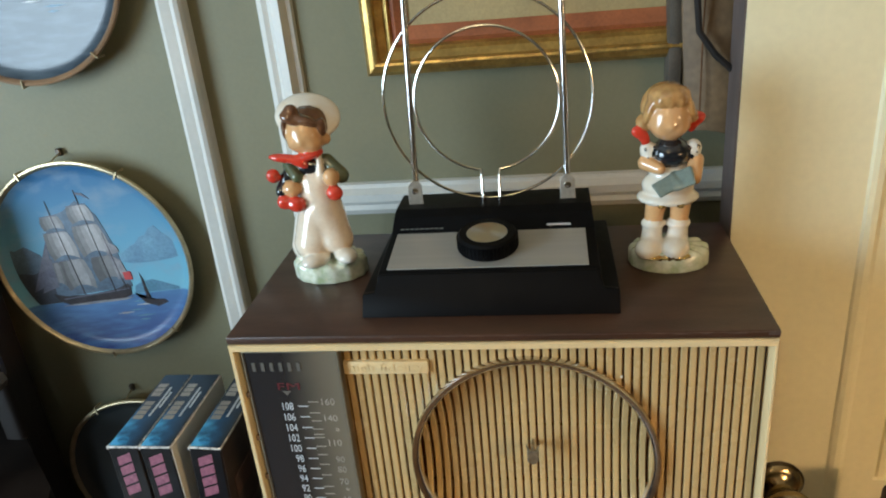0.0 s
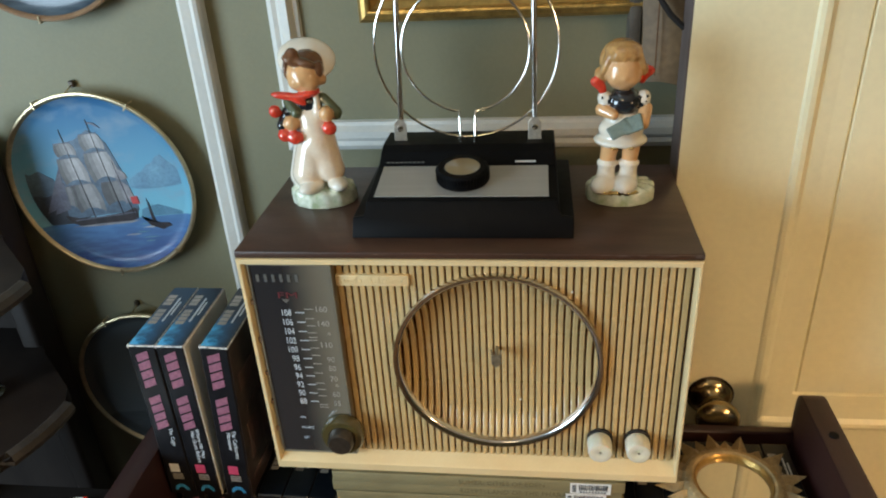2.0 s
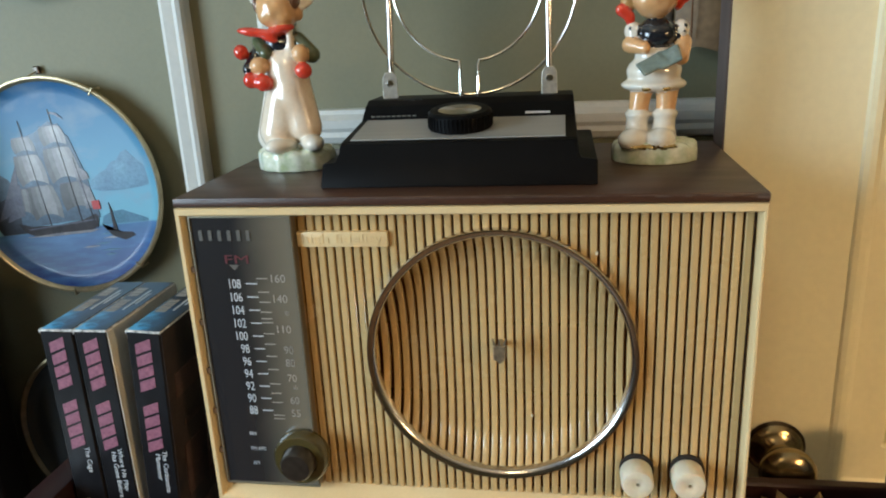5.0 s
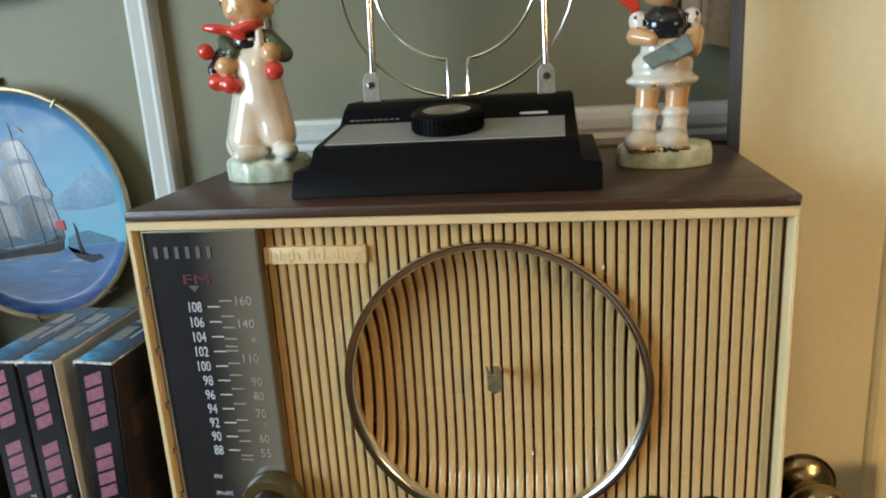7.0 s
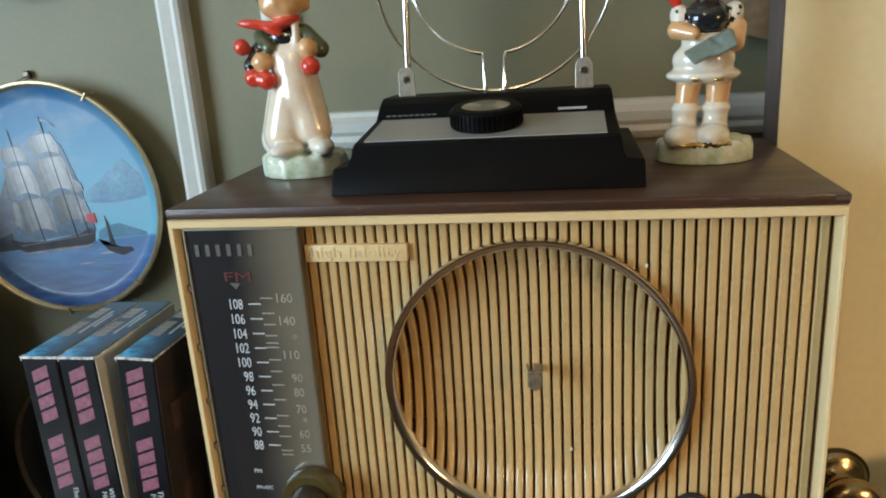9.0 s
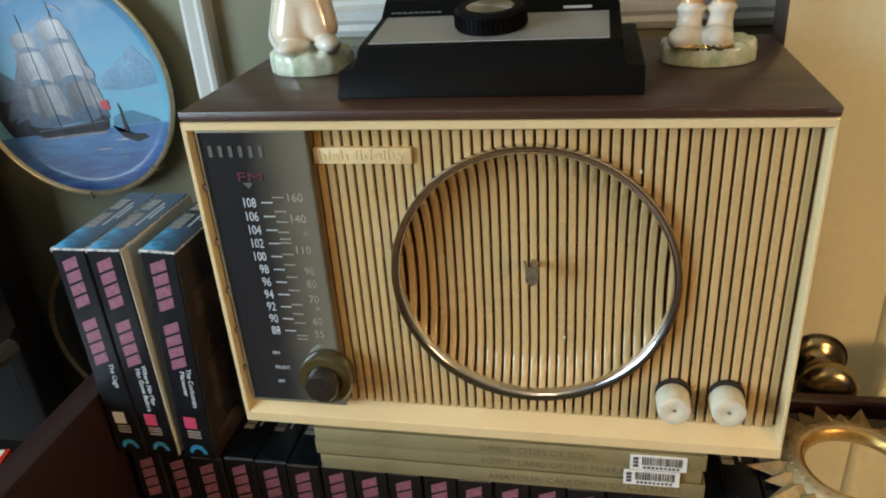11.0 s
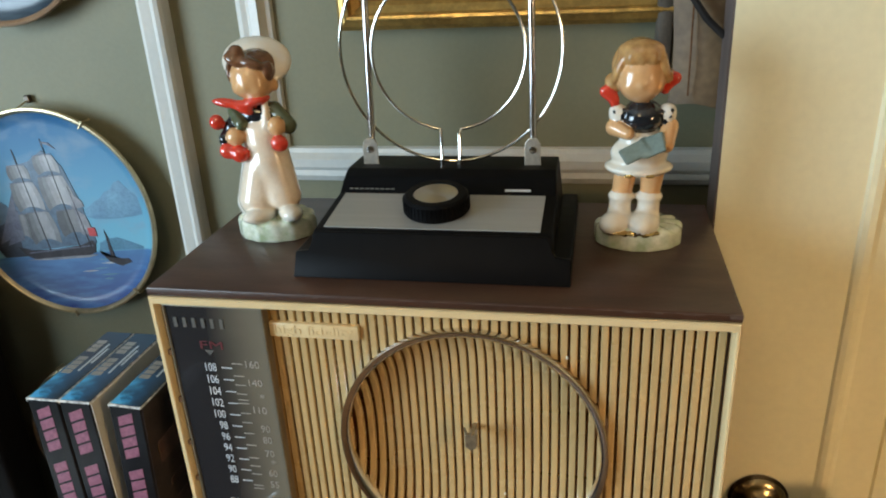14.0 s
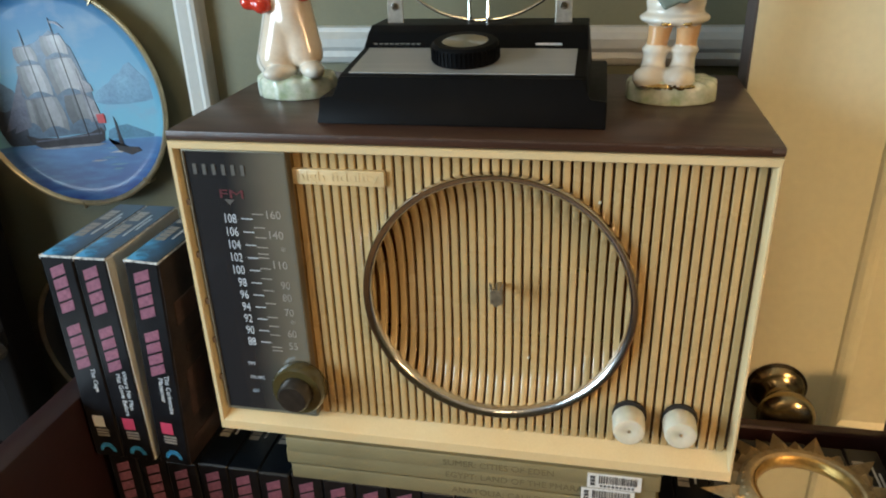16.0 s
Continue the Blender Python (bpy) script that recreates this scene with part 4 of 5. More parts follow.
def slab(slot, x, y, z, hx, hy, hz, rot=(0, 0, 0)):
    return slot, (Vector((x, y, z)), (hx, hy, hz), rot, 0.0008, 0)


def moulded(shapes, lo, hi, res, soft=0.0035, foot=None):
    """Skins a soft union of ellipsoids and tapered limbs; each face takes the material of the nearest shape."""
    n = [int((h - l) / res) + 1 for l, h in zip(lo, hi)]
    axes = [l + res * np.arange(k) for l, k in zip(lo, n)]
    P = np.stack(np.meshgrid(*axes, indexing="ij"), -1).astype(np.float32)
    fields = {}
    for slot, g in shapes:
        if len(g) == 3:
            c, r, rot = g
            inv = np.array(Euler([radians(a) for a in rot]).to_matrix().transposed())
            q = (P - np.array(c)) @ inv.T
            r = np.array(r)
            k0 = np.sqrt(((q / r) ** 2).sum(-1)) + 1e-9
            k1 = np.sqrt(((q / r ** 2) ** 2).sum(-1)) + 1e-9
            d = k0 * (k0 - 1) / k1
        elif len(g) == 5:
            inv = np.array(Euler([radians(a) for a in g[2]]).to_matrix().transposed())
            q = np.abs((P - np.array(g[0])) @ inv.T) - np.array(g[1])
            d = np.sqrt((np.maximum(q, 0) ** 2).sum(-1)) + np.minimum(q.max(-1), 0) - g[3]
        else:
            a, b, ra, rb = g
            ab = np.array(b - a)
            t = np.clip(((P - np.array(a)) @ ab) / (ab @ ab), 0, 1)
            d = np.sqrt(((P - np.array(a) - t[..., None] * ab) ** 2).sum(-1)) - (ra + (rb - ra) * t)
        if slot in fields:
            f = fields[slot]
            h = np.clip(0.5 + 0.5 * (f - d) / soft, 0, 1)
            fields[slot] = f * (1 - h) + d * h - soft * h * (1 - h)
        else:
            fields[slot] = d
    if foot is not None:
        fields[0] = np.minimum(fields[0], foot(P)) if 0 in fields else foot(P)
    slots = sorted(fields)
    F, L = None, None
    for s in slots:
        d = fields[s]
        if F is None:
            F, L = d.copy(), np.full(d.shape, s)
        else:
            L = np.where(d < F, s, L)
            h = np.clip(0.5 + 0.5 * (F - d) / 0.0011, 0, 1)
            F = F * (1 - h) + d * h - 0.0011 * h * (1 - h)
    # surface nets
    neg = F < 0
    C = [F[i:n[0] - 1 + i, j:n[1] - 1 + j, k:n[2] - 1 + k] for i in (0, 1) for j in (0, 1) for k in (0, 1)]
    corner = [(i, j, k) for i in (0, 1) for j in (0, 1) for k in (0, 1)]
    cnt = np.zeros(C[0].shape)
    acc = np.zeros(C[0].shape + (3,))
    for a in range(8):
        for b in range(a + 1, 8):
            if sum(abs(p - q) for p, q in zip(corner[a], corner[b])) != 1:
                continue
            hit = (C[a] < 0) != (C[b] < 0)
            t = np.where(hit, C[a] / np.where(hit, C[a] - C[b], 1), 0)
            for m in range(3):
                acc[..., m] += np.where(hit, corner[a][m] + t * (corner[b][m] - corner[a][m]), 0)
            cnt += hit
    act = cnt > 0
    idx = np.full(act.shape, -1)
    idx[act] = np.arange(act.sum())
    cells = np.argwhere(act)
    verts = np.array(lo) + res * (cells + acc[act] / cnt[act][:, None])
    faces, slotsf = [], []
    for m in range(3):
        a = [slice(1, -1)] * 3
        b = [slice(1, -1)] * 3
        a[m], b[m] = slice(0, -1), slice(1, None)
        cross = neg[tuple(a)] != neg[tuple(b)]
        at = np.argwhere(cross) + np.array([0 if i == m else 1 for i in range(3)])
        u, v = [i for i in range(3) if i != m]
        quad = []
        for du, dv in ((0, 0), (-1, 0), (-1, -1), (0, -1)):
            q = at.copy()
            q[:, u] += du
            q[:, v] += dv
            quad.append(idx[q[:, 0], q[:, 1], q[:, 2]])
        quad = np.stack(quad, 1)
        flip = neg[at[:, 0], at[:, 1], at[:, 2]]
        if m == 1:
            flip = ~flip
        quad[~flip] = quad[~flip][:, ::-1]
        faces.append(quad)
        slotsf.append(L[at[:, 0], at[:, 1], at[:, 2]])
    return verts, np.concatenate(faces), np.concatenate(slotsf)


def leafy_foot(x, y, rx, ry, h):
    def f(P):
        ang = np.arctan2((P[..., 1] - y) / ry, (P[..., 0] - x) / rx)
        rr = np.sqrt(((P[..., 0] - x) / rx) ** 2 + ((P[..., 1] - y) / ry) ** 2)
        zz = P[..., 2] - TZ
        edge = 1 + 0.011 * np.sin(13 * ang) - 0.10 * np.clip(zz / h - 0.45, 0, 1) ** 2
        side = (rr - edge) * min(rx, ry)
        topd = zz - h - 0.0010 * np.sin(13 * ang + 1.0) * np.clip(rr, 0, 1) + 0.003 * np.clip(rr - 0.6, 0, 1)
        k = 0.004
        hh = np.clip(0.5 + 0.5 * (side - topd) / k, 0, 1)
        d = topd * (1 - hh) + side * hh + k * hh * (1 - hh)
        return np.maximum(d, -zz)
    return f


def figurine(shapes, lo, hi, foot, warp, label):
    vs, fs, sl = moulded(shapes, lo, hi, 0.0009, foot=foot)
    vs = warp(vs)
    vs[:, 2] = np.maximum(vs[:, 2], TZ)
    base = Vector(((lo[0] + hi[0]) / 2, (lo[1] + hi[1]) / 2, TZ))
    me = bpy.data.meshes.new("figurine")
    me.from_pydata((vs - np.array(base)).tolist(), [], fs.tolist())
    for mm in FIGMATS:
        me.materials.append(mm)
    me.polygons.foreach_set("material_index", sl.astype(np.int32))
    me.polygons.foreach_set("use_smooth", np.ones(len(me.polygons), dtype=bool))
    me.update()
    ob = new("figurine", me)
    ob.location = base + O
    return tagged(ob, label, "figurine", "porcelain figurines")


FIGMATS = [GREENWHITE, WHITEGL, SKIN, REDGL, HAIRB, BLKGL, OLIVEGL, HAIRY, NEWSGL, GOLDGL, OVERALL]
FY = 0.109
boy = [
    limb(10, (0.0520, FY, 0.316), (0.0395, FY - 0.004, 0.272), 0.0145, 0.0160), limb(10, (0.0535, FY - 0.002, 0.316), (0.0600, FY - 0.004, 0.276), 0.0140, 0.0132), limb(1, (0.0420, FY + 0.004, 0.312), (0.0310, FY + 0.001, 0.268), 0.0100, 0.0125), ell(10, 0.0540, FY - 0.012, 0.3010, 0.0070, 0.0050, 0.0100),
    ell(1, 0.0325, FY + 0.002, 0.2640, 0.0120, 0.0120, 0.0080), ell(10, 0.0515, FY - 0.003, 0.322, 0.0160, 0.0118, 0.0160), limb(10, (0.0590, FY - 0.0100, 0.330), (0.0600, FY - 0.0070, 0.350), 0.0026, 0.0024),
    ell(1, 0.0430, FY - 0.017, 0.2630, 0.0095, 0.0140, 0.0060, (0, 0, -32)), ell(1, 0.0670, FY - 0.013, 0.2645, 0.0090, 0.0130, 0.0062, (0, 0, 34)),
    ell(5, 0.0490, FY + 0.001, 0.3370, 0.0185, 0.0118, 0.0120), ell(5, 0.0290, FY - 0.004, 0.3270, 0.0070, 0.0080, 0.0110, (0, 20, 0)), ell(5, 0.0250, FY - 0.010, 0.3210, 0.0052, 0.0070, 0.0062),
    limb(6, (0.0330, FY - 0.003, 0.340), (0.0400, FY - 0.011, 0.3325), 0.0058, 0.0048), limb(6, (0.0630, FY, 0.341), (0.0735, FY - 0.004, 0.3300), 0.0062, 0.0066),
    ell(2, 0.0345, FY - 0.0135, 0.3235, 0.0072, 0.0060, 0.0066), ell(2, 0.0675, FY - 0.0120, 0.3310, 0.0062, 0.0060, 0.0072),
    ell(3, 0.0205, FY - 0.011, 0.3340, 0.0056, 0.0052, 0.0058), ell(3, 0.0265, FY - 0.015, 0.3130, 0.0060, 0.0056, 0.0060), ell(3, 0.0365, FY - 0.016, 0.3110, 0.0068, 0.0058, 0.0064), ell(3, 0.0690, FY - 0.015, 0.3190, 0.0066, 0.0058, 0.0062),
    ell(3, 0.0340, FY - 0.0110, 0.3480, 0.0140, 0.0048, 0.0036, (0, 8, 0)), ell(3, 0.0520, FY - 0.0060, 0.3485, 0.0118, 0.0100, 0.0038, (0, -12, 0)), ell(3, 0.0455, FY - 0.0130, 0.3435, 0.0065, 0.0030, 0.0030, (0, 25, 0)),
    ell(2, 0.0512, FY - 0.0015, 0.3640, 0.0158, 0.0150, 0.0160), ell(2, 0.0440, FY - 0.0085, 0.3585, 0.0060, 0.0055, 0.0050), ell(2, 0.0570, FY - 0.0085, 0.3580, 0.0060, 0.0055, 0.0050), ell(2, 0.0505, FY - 0.0145, 0.3605, 0.0020, 0.0020, 0.0020),
    ell(2, 0.0665, FY - 0.0005, 0.3600, 0.0035, 0.0040, 0.0050),
    ell(4, 0.0520, FY + 0.0070, 0.3720, 0.0168, 0.0150, 0.0120), ell(4, 0.0440, FY - 0.0095, 0.3785, 0.0085, 0.0060, 0.0042, (0, 28, 0)), ell(4, 0.0560, FY - 0.0098, 0.3765, 0.0090, 0.0055, 0.0036, (0, 20, 0)),
    ell(4, 0.0655, FY - 0.0040, 0.3690, 0.0036, 0.0060, 0.0075, (0, 10, 0)), ell(4, 0.0365, FY - 0.0030, 0.3690, 0.0032, 0.0065, 0.0090), ell(4, 0.0450, FY - 0.0075, 0.3835, 0.0058, 0.0060, 0.0060, (0, 35, 0)),
    ell(1, 0.0520, FY + 0.0090, 0.3755, 0.0262, 0.0215, 0.0070, (44, 10, 0)),
]


def boy_warp(v):
    v[:, 0] += 0.0045 - 0.0075 * (v[:, 2] - TZ) / 0.15
    return v


figurine(boy, (0.008, FY - 0.034, TZ - 0.002), (0.090, FY + 0.036, 0.400), leafy_foot(0.0485, FY, 0.031, 0.025, 0.0165), boy_warp, "glazed porcelain figurine with white cap and red scarf on radio")

GY2 = 0.113
girl = [ell(1, 0.3275, GY2, 0.3080, 0.0195, 0.0160, 0.0120), ell(1, 0.3275, GY2, 0.2985, 0.0232, 0.0192, 0.0060), ell(1, 0.3275, GY2, 0.320, 0.0140, 0.0115, 0.0080)]
for x, dx, lean in ((0.3135, -30, 0.0060), (0.3330, -14, 0.0045)):
    girl += [ell(1, x, GY2 - 0.012, 0.2605, 0.0104, 0.0158, 0.0080, (0, 0, dx)), limb(1, (x + 0.002, GY2 - 0.003, 0.262), (x + 0.003, GY2 - 0.003, 0.2770), 0.0082, 0.0074),
             ell(1, x + 0.003, GY2 - 0.003, 0.2775, 0.0088, 0.0088, 0.0022), limb(2, (x + 0.003, GY2 - 0.003, 0.278), (x + lean, GY2 - 0.002, 0.300), 0.0066, 0.0086),
             ell(9, x - 0.001 * dx / 20, GY2 - 0.0175, 0.2562, 0.0098, 0.0098, 0.0011, (0, 0, dx))]
for dx in (-0.007, 0.007):
    girl.append(ell(9, 0.3275 + dx, GY2 - 0.0180, 0.2960, 0.0032, 0.0016, 0.0010))
girl += [ell(5, 0.3285, GY2, 0.3340, 0.0135, 0.0115, 0.0120), ell(5, 0.3285, GY2 - 0.0050, 0.3330, 0.0125, 0.0090, 0.0090)]
for s, x in ((-1, 0.3125), (1, 0.3440)):
    girl.append(ell(1, x, GY2 - 0.001, 0.3350, 0.0066, 0.0074, 0.0082, (0, 20 * s, 0)))
    for a, b in ((-0.003, 0.003), (0.002, 0.0), (-0.001, -0.004), (0.0035, 0.004)):
        girl.append(ell(5, x + a, GY2 - 0.0082 + abs(a) * 0.5, 0.3350 + b, 0.0010, 0.0010, 0.0010))
girl += [limb(2, (0.3100, GY2 - 0.004, 0.3270), (0.3190, GY2 - 0.013, 0.3245), 0.0060, 0.0042), limb(2, (0.3465, GY2 - 0.003, 0.3270), (0.3440, GY2 - 0.015, 0.3175), 0.0062, 0.0052),
         slab(8, 0.3230, GY2 - 0.0195, 0.3135, 0.0078, 0.0005, 0.0056, (-52, -24, 16)), slab(8, 0.3360, GY2 - 0.0185, 0.3185, 0.0066, 0.0005, 0.0072, (-48, -26, -12)),
         ell(2, 0.3262, GY2 - 0.0030, 0.3605, 0.0158, 0.0150, 0.0168), ell(2, 0.3200, GY2 - 0.0100, 0.3555, 0.0058, 0.0055, 0.0050), ell(2, 0.3325, GY2 - 0.0100, 0.3555, 0.0058, 0.0055, 0.0050), ell(2, 0.3262, GY2 - 0.0165, 0.3575, 0.0019, 0.0019, 0.0019),
         ell(7, 0.3255, GY2 + 0.0090, 0.3665, 0.0188, 0.0150, 0.0185), ell(7, 0.3255, GY2 - 0.002, 0.3785, 0.0150, 0.0110, 0.0070),
         ell(7, 0.3125, GY2 - 0.0050, 0.3690, 0.0040, 0.0065, 0.0120, (0, 20, 0)), ell(7, 0.3395, GY2 - 0.0050, 0.3690, 0.0040, 0.0065, 0.0120, (0, -20, 0)),
         ell(7, 0.3200, GY2 - 0.0118, 0.3755, 0.0044, 0.0040, 0.0058, (0, 16, 0)), ell(7, 0.3258, GY2 - 0.0128, 0.3760, 0.0042, 0.0040, 0.0062), ell(7, 0.3320, GY2 - 0.0118, 0.3755, 0.0044, 0.0040, 0.0058, (0, -16, 0))]
for s, x, z in ((-1, 0.3085, 0.3565), (1, 0.3430, 0.3590)):
    girl += [ell(7, x, GY2 + 0.001, z, 0.0058, 0.0058, 0.0068, (0, 30 * s, 0)), ell(3, x + s * 0.0040, GY2 - 0.002, z - 0.003 + 0.003 * s, 0.0056, 0.0034, 0.0046, (0, -30 * s, 0)), ell(3, x - s * 0.0006, GY2 - 0.003, z - 0.008 + 0.003 * s, 0.0036, 0.0030, 0.0050, (0, 10 * s, 0))]
figurine(girl, (0.290, GY2 - 0.034, TZ - 0.002), (0.370, GY2 + 0.036, 0.394), leafy_foot(0.3295, GY2, 0.0310, 0.0255, 0.0150), lambda v: v, "glazed porcelain figurine with blond pigtails reading a paper")


# ---- the collector plates on the wall ----
def wall_plate(x, z, r, paint, label, ship=True, rim=GOLDRIM, up=0.0):
    y = WY - 0.012
    p = thing("collector_plate", (x, y, z), label, "wall plate", "collector plates on the wall")
    PM = Matrix.Translation((x, y, z)) @ Matrix.Rotation(radians(90), 4, "X")
    part("plate_face", lathe([(0, 0.003), (r * 0.84, 0.0034), (r * 0.90, 0.0050), (r * 0.97, 0.0105)], PM, 72), paint, p, "glazed seascape picture", True)
    part("plate_back", lathe([(r * 0.97, 0.0098), (r * 0.90, 0.0030), (r * 0.84, 0.0005), (0, -0.001)], PM, 72), WHITEGL, p, "white porcelain back", True)
    part("rim", lathe([(r * 0.950, 0.0090), (r * 0.958, 0.0112), (r * 0.978, 0.0128), (r * 0.995, 0.0122), (r, 0.0108), (r, 0.0090), (r * 0.950, 0.0080)], PM, 96), rim, p, "worn rim", True)
    part("hook", box(x - 0.003, x + 0.003, WY - 0.006, WY - 0.0005, z + r + 0.001, z + r + 0.009, 0.001), KNOBBLK, p, "small dark hanging hook")
    part("wire", tube([(x, WY - 0.004, z + r + 0.004), (x, WY - 0.012, z + r + 0.002), (x, WY - 0.024, z + r - 0.001)], 0.0008, 6), GOLDRIM, p)
    for a in (-0.29, -0.54, 0.30, 0.62):
        ca, sa = math.cos(math.pi * a), math.sin(math.pi * a)
        q = [(x + (r + 0.0012) * ca, WY - 0.012, z + (r + 0.0012) * sa), (x + (r + 0.0016) * ca, WY - 0.0250, z + (r + 0.0016) * sa), (x + (r - 0.006) * ca, WY - 0.0262, z + (r - 0.006) * sa)]
        part("hanger_prong", tube(q, 0.0012, 6), GOLDRIM, p, "gilt wire hanger prong")
    if not ship:
        return p
    y0 = y - 0.0036

    layer = itertools.count()

    def flat(name, pts, m, lift=0.0):
        """One coat of paint; each lies a hair above the last."""
        part(name, prism([(x + a, z + b + up) for a, b in pts], "y", y0 - 0.0001 - 0.4 * lift - 0.000003 * next(layer), y0 + 0.0004), m, p)

    def puff(mx, a, b, w, tone, sheer=0.0):
        """A square sail bellied by the wind, in gores that lighten from the shaded leech."""
        h, w, n = b - a, w * 0.94, 6

        def at(u, v):
            belly = 1 + 0.16 * math.sin(math.pi * v) - 0.10 * v
            return mx + w * u * belly + sheer * h * v, a + h * (v + (0.20 * (1 - v) + 0.06 * v) * math.cos(math.pi * u) - 0.10 * (1 - v))

        for k in range(n):
            u0, u1 = -0.5 + k / n, -0.5 + (k + 1) / n
            pts = [at(u0, v / 6) for v in range(7)] + [at(u1, v / 6) for v in range(6, -1, -1)]
            flat("painted_gore", pts, SAILTONES[max(0, min(4, tone + (0, 1, 2, 3, 3, 2)[k] - 1))], 0.0003)
        flat("painted_yard", [(mx - w * 0.44 + sheer * h, b + 0.0004), (mx + w * 0.44 + sheer * h, b + 0.0012), (mx + w * 0.44 + sheer * h, b + 0.0020), (mx - w * 0.44 + sheer * h, b + 0.0014)], SAILDK, 0.0005)

    flat("painted_hill", [(0.034, -0.045), (0.037, -0.036), (0.048, -0.032), (0.060, -0.031), (0.072, -0.036), (0.086, -0.042), (0.092, -0.046)], HILL)
    if rim is GOLDRIM:
        flat("painted_mountain", [(0.026, -0.004), (0.036, 0.004), (0.046, 0.010), (0.054, 0.013), (0.062, 0.020), (0.070, 0.022), (0.076, 0.029), (0.083, 0.031), (0.089, 0.022), (0.096, 0.015), (0.104, 0.004), (0.108, -0.006), (0.088, -0.009), (0.066, -0.010), (0.044, -0.009)], MOUNT)
        # squall and shore also hold the shelf's shadow, painted into their dark colour
        flat("painted_squall_shade", [(-0.106, 0.030), (-0.092, 0.022), (-0.078, 0.026), (-0.062, 0.014), (-0.056, -0.010), (-0.052, -0.046), (-0.102, -0.046), (-0.112, -0.010)], SQUALLSHADE)
        flat("painted_shaded_shore", [(-0.110, -0.012), (-0.096, -0.005), (-0.080, -0.008), (-0.066, -0.004), (-0.056, -0.016), (-0.050, -0.046), (-0.104, -0.046)], SHORESHADE, 0.0001)
    flat("painted_rigging", [(-0.062, -0.040), (-0.056, 0.000), (-0.046, 0.034), (-0.036, 0.056), (-0.016, 0.060), (0.004, 0.070), (0.022, 0.052), (0.030, 0.012), (0.034, -0.036)], RIGGING, 0.0001)
    hull = [(-0.066, -0.034), (-0.050, -0.039), (-0.020, -0.040), (0.014, -0.037), (0.029, -0.032), (0.032, -0.036), (0.029, -0.046), (0.020, -0.0495), (-0.050, -0.050), (-0.060, -0.045)]
    flat("painted_hull", hull, HULL, 0.0002)
    flat("painted_stripe", [(-0.055, -0.0415), (0.028, -0.0375), (0.028, -0.0390), (-0.054, -0.0430)], REDGL if rim is not GOLDRIM else SAILDK, 0.0003)
    for mx, a, b, w, tone, sheer in ((-0.026, -0.030, 0.003, 0.036, 1, -0.05), (0.012, -0.024, 0.003, 0.032, 0, -0.05), (-0.031, 0.008, 0.037, 0.034, 2, -0.08), (0.007, 0.008, 0.041, 0.036, 2, -0.08),
                                     (-0.032, 0.042, 0.056, 0.026, 1, -0.1), (0.005, 0.046, 0.064, 0.028, 2, -0.1), (-0.052, -0.024, 0.002, 0.016, 0, 0.1)):
        puff(mx, a, b, w, tone, sheer)
    flat("painted_spanker", [(0.020, -0.026), (0.034, -0.024), (0.031, -0.004), (0.020, 0.006)], SAIL, 0.0004)
    flat("painted_gaff_sail", [(0.018, 0.004), (0.033, 0.006), (0.032, 0.013), (0.020, 0.022)], SAIL, 0.0004)
    for q in ([(-0.088, -0.030), (-0.048, 0.030), (-0.058, -0.020)], [(-0.078, -0.032), (-0.050, 0.010), (-0.054, -0.026)]):
        flat("painted_jib", q, SAILDK, 0.0003)
    for mx, t in ((-0.029, 0.074), (0.009, 0.082), (0.023, 0.030)):
        flat("painted_mast", [(mx + 0.0018, -0.04), (mx + 0.0030, -0.04), (mx - 0.0015, t), (mx - 0.0022, t)], HULL, 0.0006)
    flat("painted_pennant", [(0.008, 0.079), (0.016, 0.077), (0.022, 0.070), (0.014, 0.075), (0.008, 0.077)], SAILDK, 0.0006)
    flat("painted_flag", [(0.028, -0.018), (0.037, -0.018), (0.037, -0.028), (0.028, -0.027)], REDFLAG, 0.0006)
    flat("painted_boat", [(0.033, -0.044), (0.037, -0.051), (0.048, -0.052), (0.056, -0.055), (0.066, -0.056), (0.069, -0.060), (0.056, -0.064), (0.042, -0.058)], HULL, 0.0003)
    flat("painted_boat_sail", [(0.0455, -0.052), (0.0470, -0.022), (0.0490, -0.030), (0.0500, -0.052)], HULL, 0.0004)
    rnd = random.Random(17)
    for k in range(26):
        b = -0.054 - 0.052 * rnd.random() ** 0.8
        a, w = rnd.uniform(-0.07, 0.07), rnd.uniform(0.008, 0.030)
        if math.hypot(a, b) + w / 2 < 0.095:
            flat("painted_wave", [(a - w / 2, b), (a - w * 0.1, b + 0.0012), (a + w / 2, b + 0.0003), (a, b - 0.0009)], SAILLT if k % 6 == 0 else HILL, 0.0001)
    flat("painted_wake", [(-0.060, -0.0505), (-0.020, -0.0490), (0.030, -0.0490), (0.020, -0.0515), (-0.030, -0.0520)], SAIL, 0.0004)
    return p


def hang_askew(p, degrees):
    p.matrix_basis = p.matrix_basis @ Matrix.Rotation(radians(-degrees), 4, "Y")


hang_askew(wall_plate(-0.2625, 0.1990, 0.1165, PIC_A, "collector plate with sailing ship on blue sea, gilt rim"), 5.5)
wall_plate(-0.2610, 0.5090, 0.1160, PIC_B, "collector plate with stormy sea picture and tan rim", rim=WOODRIM, up=0.030)
hang_askew(wall_plate(-0.2600, -0.0960, 0.1150, PIC_C, "dark collector plate with night sea and gilt rim", ship=False), 6.0)

